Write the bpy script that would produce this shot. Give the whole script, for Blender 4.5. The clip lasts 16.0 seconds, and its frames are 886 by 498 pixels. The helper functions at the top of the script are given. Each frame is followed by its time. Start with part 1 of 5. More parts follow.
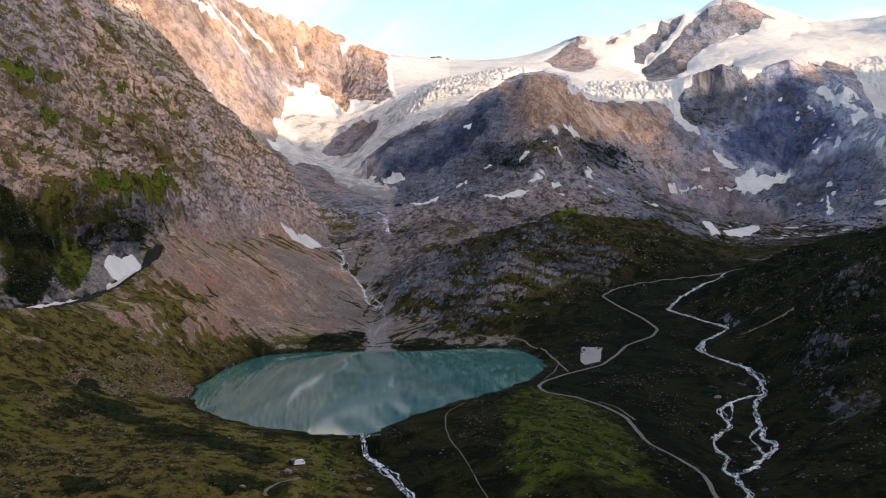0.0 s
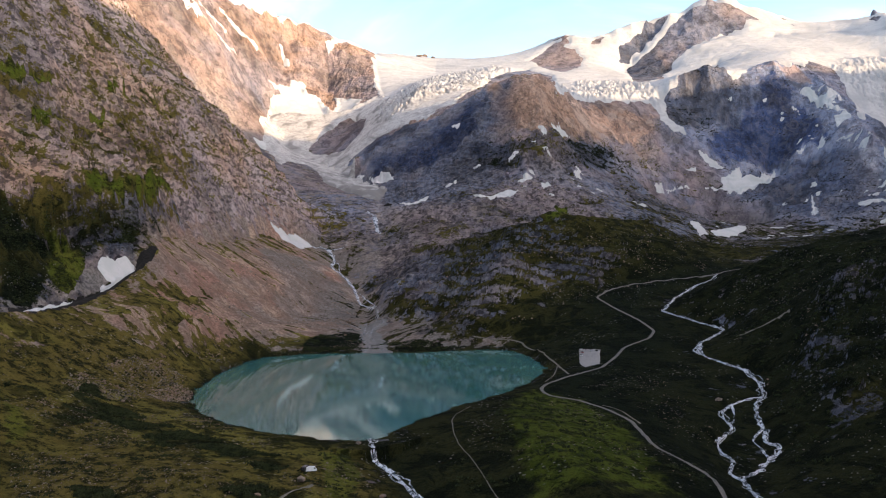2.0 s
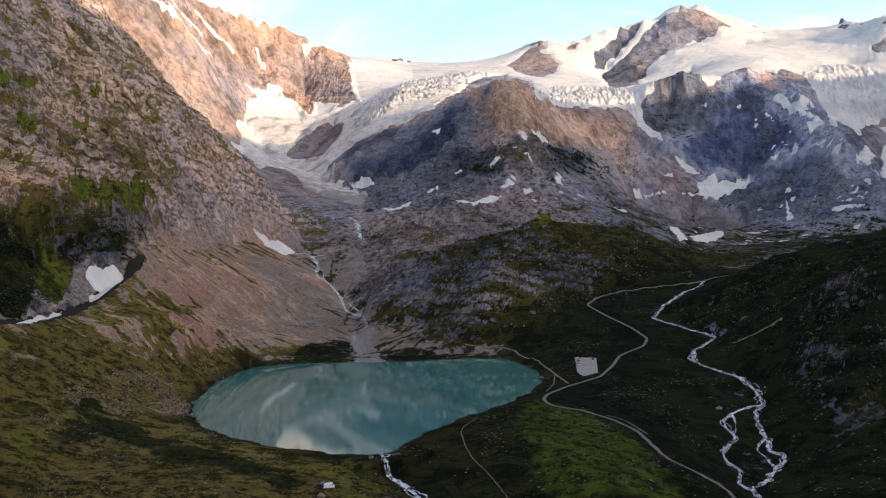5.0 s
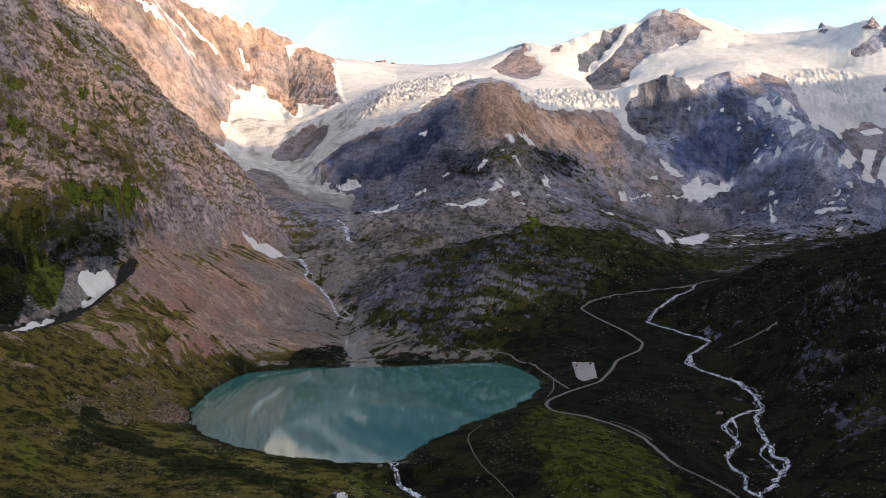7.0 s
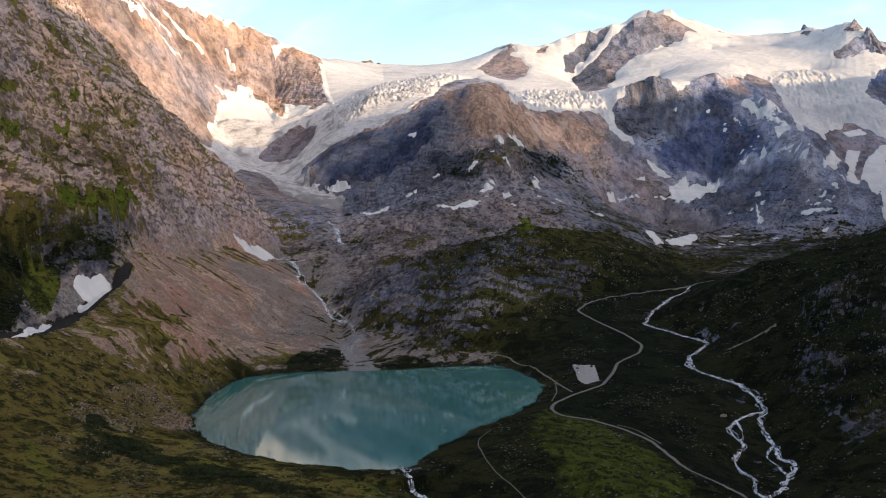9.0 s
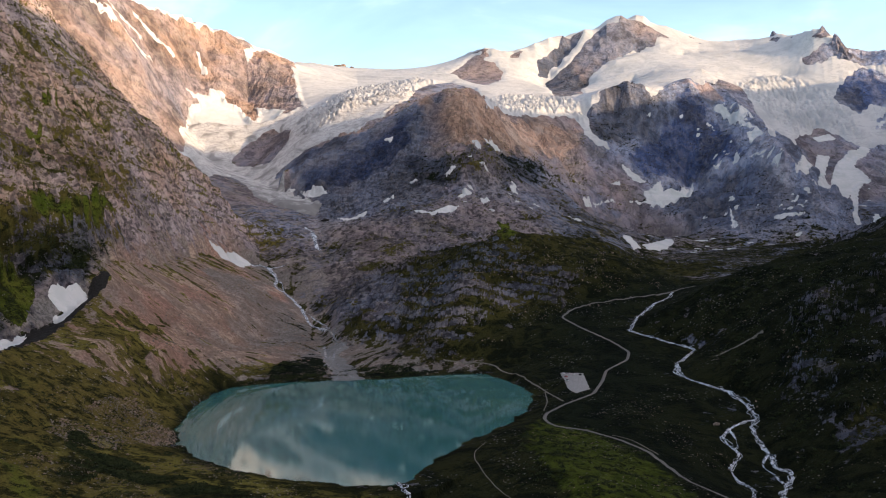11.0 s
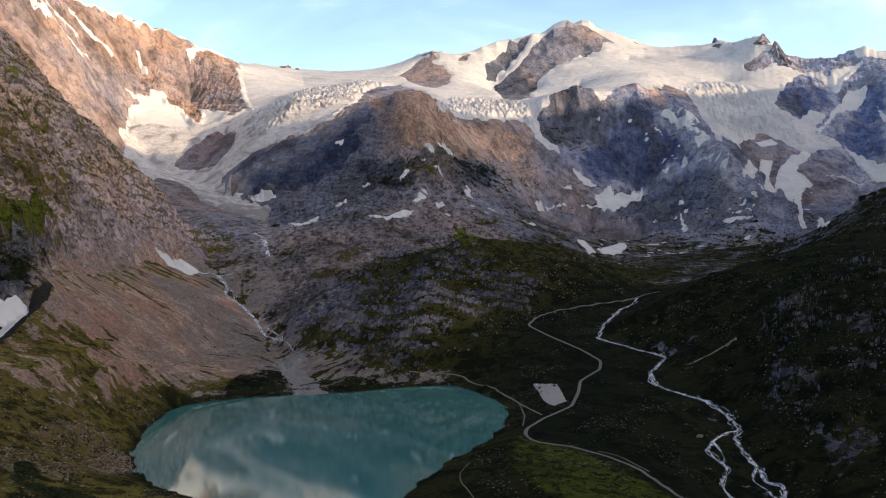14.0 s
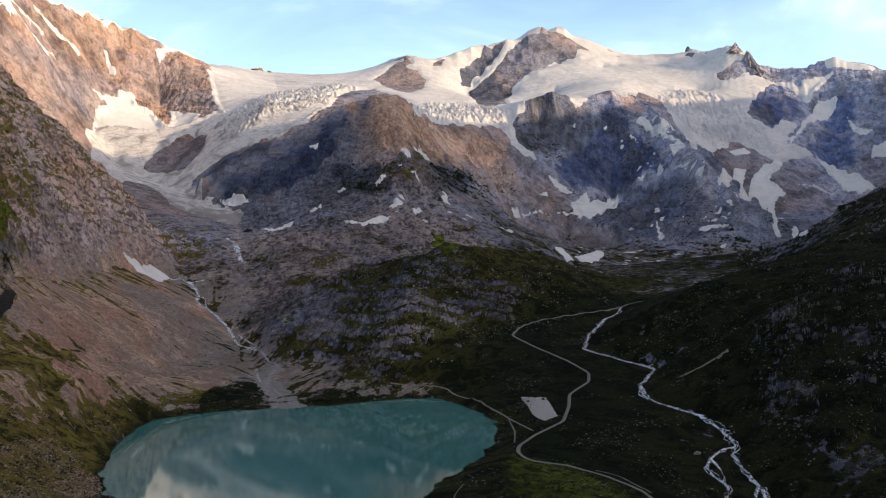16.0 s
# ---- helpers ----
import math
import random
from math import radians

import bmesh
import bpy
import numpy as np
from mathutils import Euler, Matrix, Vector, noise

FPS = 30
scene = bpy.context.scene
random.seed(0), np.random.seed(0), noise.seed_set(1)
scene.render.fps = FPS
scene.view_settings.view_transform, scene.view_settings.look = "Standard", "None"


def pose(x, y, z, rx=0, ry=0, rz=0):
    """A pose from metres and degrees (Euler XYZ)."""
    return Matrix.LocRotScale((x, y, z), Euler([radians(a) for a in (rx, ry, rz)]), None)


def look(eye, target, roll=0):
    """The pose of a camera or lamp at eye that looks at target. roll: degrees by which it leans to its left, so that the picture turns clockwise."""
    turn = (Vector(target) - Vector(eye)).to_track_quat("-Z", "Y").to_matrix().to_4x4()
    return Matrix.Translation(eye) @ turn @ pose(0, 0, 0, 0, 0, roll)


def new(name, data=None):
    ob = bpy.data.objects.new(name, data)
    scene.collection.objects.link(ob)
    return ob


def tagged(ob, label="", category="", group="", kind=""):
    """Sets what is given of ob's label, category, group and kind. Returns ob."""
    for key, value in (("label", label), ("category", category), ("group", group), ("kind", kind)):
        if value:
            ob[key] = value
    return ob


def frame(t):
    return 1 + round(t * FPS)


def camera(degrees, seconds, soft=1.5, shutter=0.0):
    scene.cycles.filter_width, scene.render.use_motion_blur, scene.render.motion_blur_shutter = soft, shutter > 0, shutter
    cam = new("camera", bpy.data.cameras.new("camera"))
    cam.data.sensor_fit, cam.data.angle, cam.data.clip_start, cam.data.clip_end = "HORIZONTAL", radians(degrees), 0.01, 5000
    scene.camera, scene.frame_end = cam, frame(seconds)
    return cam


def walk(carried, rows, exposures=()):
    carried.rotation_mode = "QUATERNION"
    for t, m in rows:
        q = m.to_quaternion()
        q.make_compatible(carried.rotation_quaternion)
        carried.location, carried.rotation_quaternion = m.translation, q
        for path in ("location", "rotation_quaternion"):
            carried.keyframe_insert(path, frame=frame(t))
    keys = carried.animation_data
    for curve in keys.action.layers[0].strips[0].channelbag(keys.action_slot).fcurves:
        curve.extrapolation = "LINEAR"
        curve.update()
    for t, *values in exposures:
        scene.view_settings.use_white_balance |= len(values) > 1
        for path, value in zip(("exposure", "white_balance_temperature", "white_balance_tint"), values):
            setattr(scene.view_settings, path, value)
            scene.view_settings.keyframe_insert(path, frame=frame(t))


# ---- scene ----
cam = camera(57.0, 16.0, 1.1)
# seconds, place in metres (z = 0 is the lake), turn in degrees
ROWS = [
    (0.0, 0.00, 0.00, 119.01, 89.542, 1.833, -0.015),
    (0.5, -3.98, -0.03, 120.10, 89.473, 1.815, -0.345),
    (1.0, -8.11, 0.34, 121.46, 89.394, 1.799, -0.664),
    (1.5, -12.40, 0.60, 122.65, 89.360, 1.782, -0.992),
    (2.0, -16.41, 0.87, 123.92, 89.343, 1.788, -1.303),
    (2.5, -20.90, 1.18, 125.15, 89.365, 1.774, -1.643),
    (3.0, -25.07, 1.52, 126.37, 89.383, 1.785, -1.974),
    (3.5, -29.25, 1.82, 127.61, 89.402, 1.817, -2.326),
    (4.0, -33.55, 2.31, 128.74, 89.416, 1.816, -2.683),
    (4.5, -37.61, 2.85, 129.73, 89.441, 1.821, -3.040),
    (5.0, -41.98, 3.22, 130.92, 89.465, 1.833, -3.410),
    (7.5, -64.22, 6.52, 136.42, 89.493, 1.858, -5.178),
    (8.0, -68.80, 7.28, 137.31, 89.510, 1.899, -5.500),
    (8.5, -73.15, 8.05, 138.54, 89.504, 1.935, -5.802),
    (9.0, -77.65, 8.88, 139.62, 89.426, 1.959, -6.095),
    (11.5, -95.34, 27.19, 144.60, 89.676, 2.160, -8.983),
    (12.0, -98.08, 33.10, 145.35, 89.698, 2.156, -9.780),
    (12.5, -100.32, 38.80, 146.21, 89.696, 2.183, -10.207),
    (13.0, -103.75, 44.44, 147.17, 89.645, 2.313, -10.785),
    (13.5, -108.10, 50.62, 147.76, 89.644, 2.407, -11.479),
    (14.0, -112.32, 57.15, 148.78, 89.689, 2.399, -12.238),
    (14.5, -115.77, 64.66, 149.48, 89.784, 2.288, -13.040),
    (15.0, -118.04, 72.38, 150.04, 89.869, 2.180, -13.550),
    (15.5, -119.82, 80.05, 150.83, 89.937, 2.097, -14.034),
    (16.0, -121.12, 87.59, 151.67, 89.998, 2.046, -14.392),
]
walk(cam, [(t, pose(*p)) for t, *p in ROWS], [(0.0, 1.28, 6350, 10), (5.0, 1.22, 6350, 10), (9.0, 1.13, 6350, 10), (16.0, 0.88, 6350, 10)])

# ---- daylight: low evening sun from the west, open sky with thin cloud ----
SUN_AT = Vector((0.82, -0.52, 0.165)).normalized()
world = bpy.data.worlds.new("evening_sky")
scene.world = world
world.use_nodes = True
wn, wl = world.node_tree.nodes, world.node_tree.links
wn.clear()
sky = wn.new("ShaderNodeTexSky")
sky.sky_type, sky.sun_disc = "NISHITA", False
sky.sun_elevation, sky.sun_rotation = math.asin(SUN_AT.z), math.atan2(SUN_AT.x, SUN_AT.y)
sky.altitude, sky.air_density, sky.dust_density, sky.ozone_density = 2000, 1.0, 2.0, 1.2
coord = wn.new("ShaderNodeTexCoord")
stretch = wn.new("ShaderNodeMapping")
stretch.inputs["Scale"].default_value = (2.0, 2.0, 4.6)
stretch.inputs["Rotation"].default_value = (0.06, 0.0, 0.4)
puffs = wn.new("ShaderNodeTexNoise")
puffs.inputs["Scale"].default_value, puffs.inputs["Detail"].default_value, puffs.inputs["Roughness"].default_value = 1.7, 6, 0.55
puffs.inputs["Distortion"].default_value = 0.4
band = wn.new("ShaderNodeMapRange")
band.inputs["From Min"].default_value, band.inputs["From Max"].default_value = 0.42, 0.66
band.inputs["To Min"].default_value, band.inputs["To Max"].default_value = 0.05, 0.90
glow = wn.new("ShaderNodeMix")
glow.data_type, glow.blend_type, glow.inputs["Factor"].default_value = "RGBA", "ADD", 1.0
# thin cloud glows towards the sun and turns blue-grey away from it; its thick cores are cream
toward = wn.new("ShaderNodeVectorMath")
toward.operation = "DOT_PRODUCT"
toward.inputs[1].default_value = SUN_AT
wl.new(coord.outputs["Generated"], toward.inputs[0])
side = wn.new("ShaderNodeMapRange")
side.interpolation_type = "SMOOTHSTEP"
for key, value in (("From Min", 0.0), ("From Max", 1.0), ("To Min", 0.0), ("To Max", 1.0)):
    side.inputs[key].default_value = value
wl.new(toward.outputs["Value"], side.inputs["Value"])
hue = wn.new("ShaderNodeMix")
hue.data_type = "RGBA"
hue.inputs["A"].default_value, hue.inputs["B"].default_value = (0.6, 0.75, 0.95, 1), (17.0, 12.0, 8.4, 1)
wl.new(side.outputs["Result"], hue.inputs["Factor"])
core = wn.new("ShaderNodeMapRange")
for key, value in (("From Min", 0.53), ("From Max", 0.64), ("To Min", 0.0), ("To Max", 1.0)):
    core.inputs[key].default_value = value
wl.new(puffs.outputs["Fac"], core.inputs["Value"])
cream = wn.new("ShaderNodeMix")
cream.data_type, cream.blend_type = "RGBA", "ADD"
cream.inputs["B"].default_value = (2.6, 2.1, 1.9, 1)
wl.new(core.outputs["Result"], cream.inputs["Factor"])
wl.new(hue.outputs["Result"], cream.inputs["A"])
wl.new(cream.outputs["Result"], glow.inputs["B"])
lit = wn.new("ShaderNodeMix")
lit.data_type, lit.blend_type, lit.inputs["Factor"].default_value = "RGBA", "MULTIPLY", 1.0
lit.inputs["B"].default_value = (1.5, 1.4, 1.25, 1)
lift = wn.new("ShaderNodeSeparateXYZ")
wl.new(coord.outputs["Generated"], lift.inputs["Vector"])
deck = wn.new("ShaderNodeMapRange")
deck.interpolation_type = "SMOOTHSTEP"
for key, value in (("From Min", 0.22), ("From Max", 0.45), ("To Min", 0.32), ("To Max", 0.9)):
    deck.inputs[key].default_value = value
wl.new(lift.outputs["Z"], deck.inputs["Value"])
cover = wn.new("ShaderNodeMath")
cover.operation = "MULTIPLY"
wl.new(deck.outputs["Result"], cover.inputs[0])
veil = wn.new("ShaderNodeMix")
veil.data_type = "RGBA"

wl.new(lit.outputs["Result"], glow.inputs["A"])
wl.new(glow.outputs["Result"], veil.inputs["B"])
air = wn.new("ShaderNodeBackground")
air.inputs["Strength"].default_value = 0.14
sky_out = wn.new("ShaderNodeOutputWorld")
wl.new(coord.outputs["Generated"], stretch.inputs["Vector"])
wl.new(stretch.outputs["Vector"], puffs.inputs["Vector"])
wl.new(puffs.outputs["Fac"], band.inputs["Value"])
wl.new(band.outputs["Result"], cover.inputs[1])
wl.new(cover.outputs["Value"], veil.inputs["Factor"])
# the air is paler low over the ridges
haze = wn.new("ShaderNodeMix")
haze.data_type, haze.blend_type = "RGBA", "ADD"
haze.inputs["B"].default_value = (1.35, 1.8, 2.1, 1)
low = wn.new("ShaderNodeMapRange")
low.interpolation_type = "SMOOTHSTEP"
for key, value in (("From Min", 0.45), ("From Max", 0.10), ("To Min", 0.0), ("To Max", 1.0)):
    low.inputs[key].default_value = value
wl.new(lift.outputs["Z"], low.inputs["Value"])
wl.new(low.outputs["Result"], haze.inputs["Factor"])
wl.new(sky.outputs["Color"], haze.inputs["A"])
wl.new(haze.outputs["Result"], veil.inputs["A"])
wl.new(haze.outputs["Result"], lit.inputs["A"])
wl.new(veil.outputs["Result"], air.inputs["Color"])
wl.new(air.outputs["Background"], sky_out.inputs["Surface"])
sun = new("sun", bpy.data.lights.new("sun", "SUN"))
sun.data.energy, sun.data.angle, sun.data.color = 3.5, radians(0.6), (1.0, 0.70, 0.42)
sun.matrix_world = look(SUN_AT * 100, (0, 0, 0))

# ---- materials ----
class Nodes:
    """A small way to write node materials."""

    def __init__(self, name, rough=0.9, metal=0.0, gloss=0.5):
        self.mat = bpy.data.materials.new(name)
        self.mat.use_nodes = True
        self.tree = self.mat.node_tree
        self.bsdf = self.tree.nodes["Principled BSDF"]
        self.bsdf.inputs["Roughness"].default_value, self.bsdf.inputs["Metallic"].default_value = rough, metal
        self.bsdf.inputs["Specular IOR Level"].default_value = gloss
        self.place = self.add("ShaderNodeNewGeometry").outputs["Position"]

    def add(self, kind, **inputs):
        node = self.tree.nodes.new(kind)
        for key, value in inputs.items():
            self.put(node.inputs[key.replace("_", " ")], value)
        return node

    def put(self, socket, value):
        if isinstance(value, bpy.types.NodeSocket):
            self.tree.links.new(value, socket)
        elif isinstance(value, tuple) and len(value) == 3 and socket.type == "RGBA":
            socket.default_value = (*value, 1)
        else:
            socket.default_value = value

    def attribute(self, name):
        node = self.add("ShaderNodeAttribute")
        node.attribute_name = name
        return node.outputs["Fac"]

    def noise(self, metres, detail=4, rough=0.55, squash=(1, 1, 1), warp=0.0):
        spread = self.add("ShaderNodeVectorMath", Vector=self.place)
        spread.operation = "MULTIPLY"
        spread.inputs[1].default_value = tuple(s / metres for s in squash)
        node = self.add("ShaderNodeTexNoise", Vector=spread.outputs[0], Scale=1.0, Detail=detail, Roughness=rough, Distortion=warp)
        return node.outputs["Fac"]

    def cells(self, metres, feature="F1", out="Distance"):
        spread = self.add("ShaderNodeVectorMath", Vector=self.place)
        spread.operation = "MULTIPLY"
        spread.inputs[1].default_value = (1 / metres,) * 3
        node = self.add("ShaderNodeTexVoronoi", Vector=spread.outputs[0], Scale=1.0)
        node.feature = feature
        return node.outputs[out]

    def facets(self, metres, squash=(1, 1, 1), warp=0.5):
        """One random value for each broken face of rock."""
        spread = self.add("ShaderNodeVectorMath", Vector=self.place)
        spread.operation = "MULTIPLY"
        spread.inputs[1].default_value = tuple(s / metres for s in squash)
        bend = self.add("ShaderNodeTexNoise", Vector=spread.outputs[0], Scale=1.4, Detail=5, Roughness=0.65)
        shift = self.add("ShaderNodeVectorMath", Vector=bend.outputs["Color"])
        shift.operation = "SCALE"
        shift.inputs["Scale"].default_value = 2 * warp
        moved = self.add("ShaderNodeVectorMath", Vector=spread.outputs[0])
        moved.operation = "ADD"
        self.put(moved.inputs[1], shift.outputs[0])
        cell = self.add("ShaderNodeTexVoronoi", Vector=moved.outputs[0], Scale=1.0)
        return self.add("ShaderNodeSeparateXYZ", Vector=cell.outputs["Color"]).outputs["X"]

    def math(self, how, a, b=0.0, clamp=False):
        node = self.add("ShaderNodeMath")
        node.operation, node.use_clamp = how, clamp
        self.put(node.inputs[0], a), self.put(node.inputs[1], b)
        return node.outputs[0]

    def ramp(self, value, low, high, to_low=0.0, to_high=1.0):
        node = self.add("ShaderNodeMapRange", Value=value, From_Min=low, From_Max=high, To_Min=to_low, To_Max=to_high)
        node.interpolation_type = "SMOOTHSTEP"
        return node.outputs[0]

    def mix(self, factor, a, b, blend="MIX"):
        node = self.add("ShaderNodeMix")
        node.data_type, node.blend_type = "RGBA", blend
        self.put(node.inputs["Factor"], factor), self.put(node.inputs["A"], a), self.put(node.inputs["B"], b)
        return node.outputs["Result"]

    def steep(self):
        split = self.add("ShaderNodeSeparateXYZ", Vector=self.add("ShaderNodeNewGeometry").outputs["Normal"])
        return split.outputs["Z"]

    def colour(self, value):
        self.put(self.bsdf.inputs["Base Color"], value)
        return self

    def bump(self, height, metres, strength=1.0):
        node = self.add("ShaderNodeBump", Height=height, Distance=metres, Strength=strength)
        self.put(self.bsdf.inputs["Normal"], node.outputs["Normal"])
        return self


def make_land_material():
    m = Nodes("alpine_ground", 1.0, gloss=0.03)
    grass, scree, warm, pale, rill, fresh = [m.attribute(key) for key in ("grass", "scree", "warm", "pale", "rill", "fresh")]
    grit = m.attribute("grit")
    broad, middle, fine, grain = m.noise(110, 5), m.noise(24, 6, 0.68, warp=0.6), m.noise(9.0, 7, 0.74), m.noise(3.2, 5, 0.75)
    up = m.steep()
    # rock: blue-grey with the far haze put into it, to warm ochre, lighter and darker at all scales, with thin dark
    # clefts
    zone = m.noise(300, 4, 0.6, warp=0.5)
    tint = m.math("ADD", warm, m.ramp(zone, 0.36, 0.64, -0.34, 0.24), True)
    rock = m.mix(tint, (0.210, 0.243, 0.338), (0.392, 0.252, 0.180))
    # low warm goes to navy, the blue of shaded faces painted into the rock
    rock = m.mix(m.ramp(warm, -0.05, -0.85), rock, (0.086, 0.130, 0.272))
    field = m.noise(170, 10, 0.60, (1, 1, 0.7), 0.5)
    rock = m.mix(m.ramp(field, 0.51, 0.38, 0.0, 0.75), rock, m.mix(0.75, rock, (0.050, 0.046, 0.048)))
    rock = m.mix(m.ramp(field, 0.53, 0.66, 0.0, 0.42), rock, m.mix(0.6, rock, (0.62, 0.52, 0.45)))
    streak = m.noise(46, 7, 0.68, (0.7, 0.7, 1.2), 1.2)
    cleft = m.math("ABSOLUTE", m.math("SUBTRACT", m.noise(26, 6, 0.62, (1, 1, 0.8), 0.8), 0.5))
    rock = m.mix(m.math("MULTIPLY", m.ramp(cleft, 0.032, 0.008), m.ramp(streak, 0.40, 0.56)), rock, m.mix(0.6, rock, (0.030, 0.028, 0.030)))
    rock = m.mix(m.math("MULTIPLY", m.ramp(fine, 0.490, 0.435, 0.0, 0.70), grit), rock, m.mix(0.75, rock, (0.030, 0.027, 0.027)))
    rock = m.mix(m.math("MULTIPLY", m.ramp(fine, 0.535, 0.585, 0.0, 0.40), grit), rock, m.mix(0.5, rock, (0.66, 0.56, 0.48)))
    # massive rock is fluted down its faces
    flute = m.noise(30, 8, 0.72, (1, 1, 0.4), 0.8)
    smooth = m.math("SUBTRACT", 1.0, grit)
    rock = m.mix(m.math("MULTIPLY", m.ramp(flute, 0.485, 0.44, 0.0, 0.75), smooth), rock, m.mix(0.65, rock, (0.050, 0.048, 0.055)))
    rock = m.mix(m.math("MULTIPLY", m.ramp(flute, 0.53, 0.57, 0.0, 0.5), smooth), rock, m.mix(0.3, rock, (0.55, 0.48, 0.42)))
    # broken faces, each a little lighter or darker: large ones on the massive rock, small ones on the crags near by
    slab, chip = m.facets(26, (1, 1, 0.8), 0.7), m.facets(7.5, (1, 1, 1.5), 0.7)
    rock = m.mix(m.math("MULTIPLY", m.ramp(slab, 0.45, 0.05), 0.38), rock, m.mix(0.55, rock, (0.030, 0.030, 0.036)))
    rock = m.mix(m.math("MULTIPLY", m.ramp(slab, 0.60, 0.95), 0.24), rock, m.mix(0.35, rock, (0.62, 0.56, 0.50)))
    rock = m.mix(m.math("MULTIPLY", m.ramp(chip, 0.36, 0.14, 0.0, 0.85), grit), rock, m.mix(0.75, rock, (0.022, 0.021, 0.020)))
    rock = m.mix(m.math("MULTIPLY", m.ramp(chip, 0.72, 0.95, 0.0, 0.32), grit), rock, m.mix(0.40, rock, (0.66, 0.56, 0.48)))
    # besides rock tone, pale lightens for far haze and darkens for shade
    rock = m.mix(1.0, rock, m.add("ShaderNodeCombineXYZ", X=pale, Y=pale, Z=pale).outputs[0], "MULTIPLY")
    # scree: finer, paler, speckled with stones, streaked by rills
    stones = m.mix(warm, (0.285, 0.270, 0.265), (0.58, 0.405, 0.290))
    stones = m.mix(m.ramp(rill, -0.3, 0.1, 0.5, 0.0), stones, (0.170, 0.115, 0.085))
    stones = m.mix(m.ramp(m.noise(90, 5, 0.62, warp=0.8), 0.43, 0.56, 0.0, 0.85), stones, m.mix(m.math("MULTIPLY", m.ramp(m.noise(140, 3), 0.42, 0.58), m.ramp(warm, 0.35, 0.85)), m.mix(warm, (0.20, 0.19, 0.18), (0.30, 0.255, 0.22)), (0.44, 0.225, 0.165)))
    stones = m.mix(m.ramp(grain, 0.42, 0.56), m.mix(0.55, stones, (0.06, 0.05, 0.045)), m.mix(0.12, stones, (0.5, 0.46, 0.42)))
    stones = m.mix(m.ramp(middle, 0.42, 0.60, 0.55, 0.0), stones, m.mix(warm, (0.12, 0.105, 0.095), (0.19, 0.12, 0.09)))
    loose = m.ramp(m.math("ADD", scree, m.math("MULTIPLY", m.math("SUBTRACT", middle, 0.5), 1.3)), 0.38, 0.62)
    ground = m.mix(loose, rock, stones)
    # grass and heath: keeps to the gentler ledges; yellower where it is warm and dry, near-black at low warm to hold
    # the valley's shade
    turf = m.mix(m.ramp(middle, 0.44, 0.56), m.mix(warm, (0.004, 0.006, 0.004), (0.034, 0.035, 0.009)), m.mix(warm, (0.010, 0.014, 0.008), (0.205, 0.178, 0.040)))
    turf = m.mix(m.math("MULTIPLY", m.ramp(broad, 0.36, 0.60), m.ramp(warm, 0.1, 0.6)), turf, m.mix(m.ramp(fine, 0.4, 0.6), (0.060, 0.052, 0.015), (0.155, 0.122, 0.033)))
    turf = m.mix(m.math("MULTIPLY", fresh, m.ramp(fine, 0.35, 0.55, 0.4, 1.0)), turf, m.mix(m.ramp(middle, 0.4, 0.6), (0.074, 0.102, 0.013), (0.130, 0.160, 0.020)))
    turf = m.mix(m.ramp(fine, 0.485, 0.43, 0.0, 0.75), turf, (0.010, 0.013, 0.006))
    tuft = m.noise(1.3, 5, 0.8)
    turf = m.mix(m.ramp(tuft, 0.50, 0.38, 0.0, 0.7), turf, m.mix(0.7, turf, (0.004, 0.005, 0.003)))
    turf = m.mix(m.ramp(tuft, 0.52, 0.66, 0.0, 0.5), turf, m.mix(0.5, turf, m.mix(warm, (0.040, 0.045, 0.020), (0.190, 0.160, 0.060))))
    ledge = m.ramp(up, 0.45, 0.90, -0.30, 0.16)
    patch = m.math("MULTIPLY", m.math("SUBTRACT", m.math("ADD", m.math("MULTIPLY", streak, 0.5), m.math("MULTIPLY", fine, 0.5)), 0.5), 3.4)
    spread = m.math("ADD", m.math("ADD", m.math("ADD", m.math("SUBTRACT", grass, m.math("MULTIPLY", m.ramp(scree, 0.5, 0.9), 0.25)), ledge), m.math("ADD", patch, m.math("MULTIPLY", m.math("MULTIPLY", rill, 0.85), m.ramp(scree, 0.45, 0.75)))), m.math("MULTIPLY", fresh, 0.95))
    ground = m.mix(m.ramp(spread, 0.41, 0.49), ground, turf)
    # pale stones lying in the grass
    stone = m.math("MULTIPLY", m.ramp(m.cells(4.0), 0.24, 0.13), m.ramp(m.noise(38, 3), 0.50, 0.60))
    ground = m.mix(m.math("MULTIPLY", stone, 0.7), ground, m.mix(warm, (0.23, 0.215, 0.20), (0.36, 0.315, 0.26)))
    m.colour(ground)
    relief = m.math("ADD", m.math("MULTIPLY", fine, 3.2), m.math("MULTIPLY", grain, 1.8))
    return m.bump(m.math("ADD", relief, m.math("MULTIPLY", middle, 3.0)), 1.2, 1.0).mat


LAND_MAT = make_land_material()


def make_water_material():
    m = Nodes("glacier_lake_water", 0.02)
    silt = m.noise(120, 3, 0.5, warp=0.8)
    m.colour(m.mix(m.ramp(silt, 0.35, 0.65), (0.038, 0.150, 0.142), (0.060, 0.178, 0.164)))
    m.bsdf.inputs["IOR"].default_value = 2.0
    return m.bump(m.noise(0.8, 2, 0.5), 0.005, 1.0).mat


WATER_MAT = make_water_material()

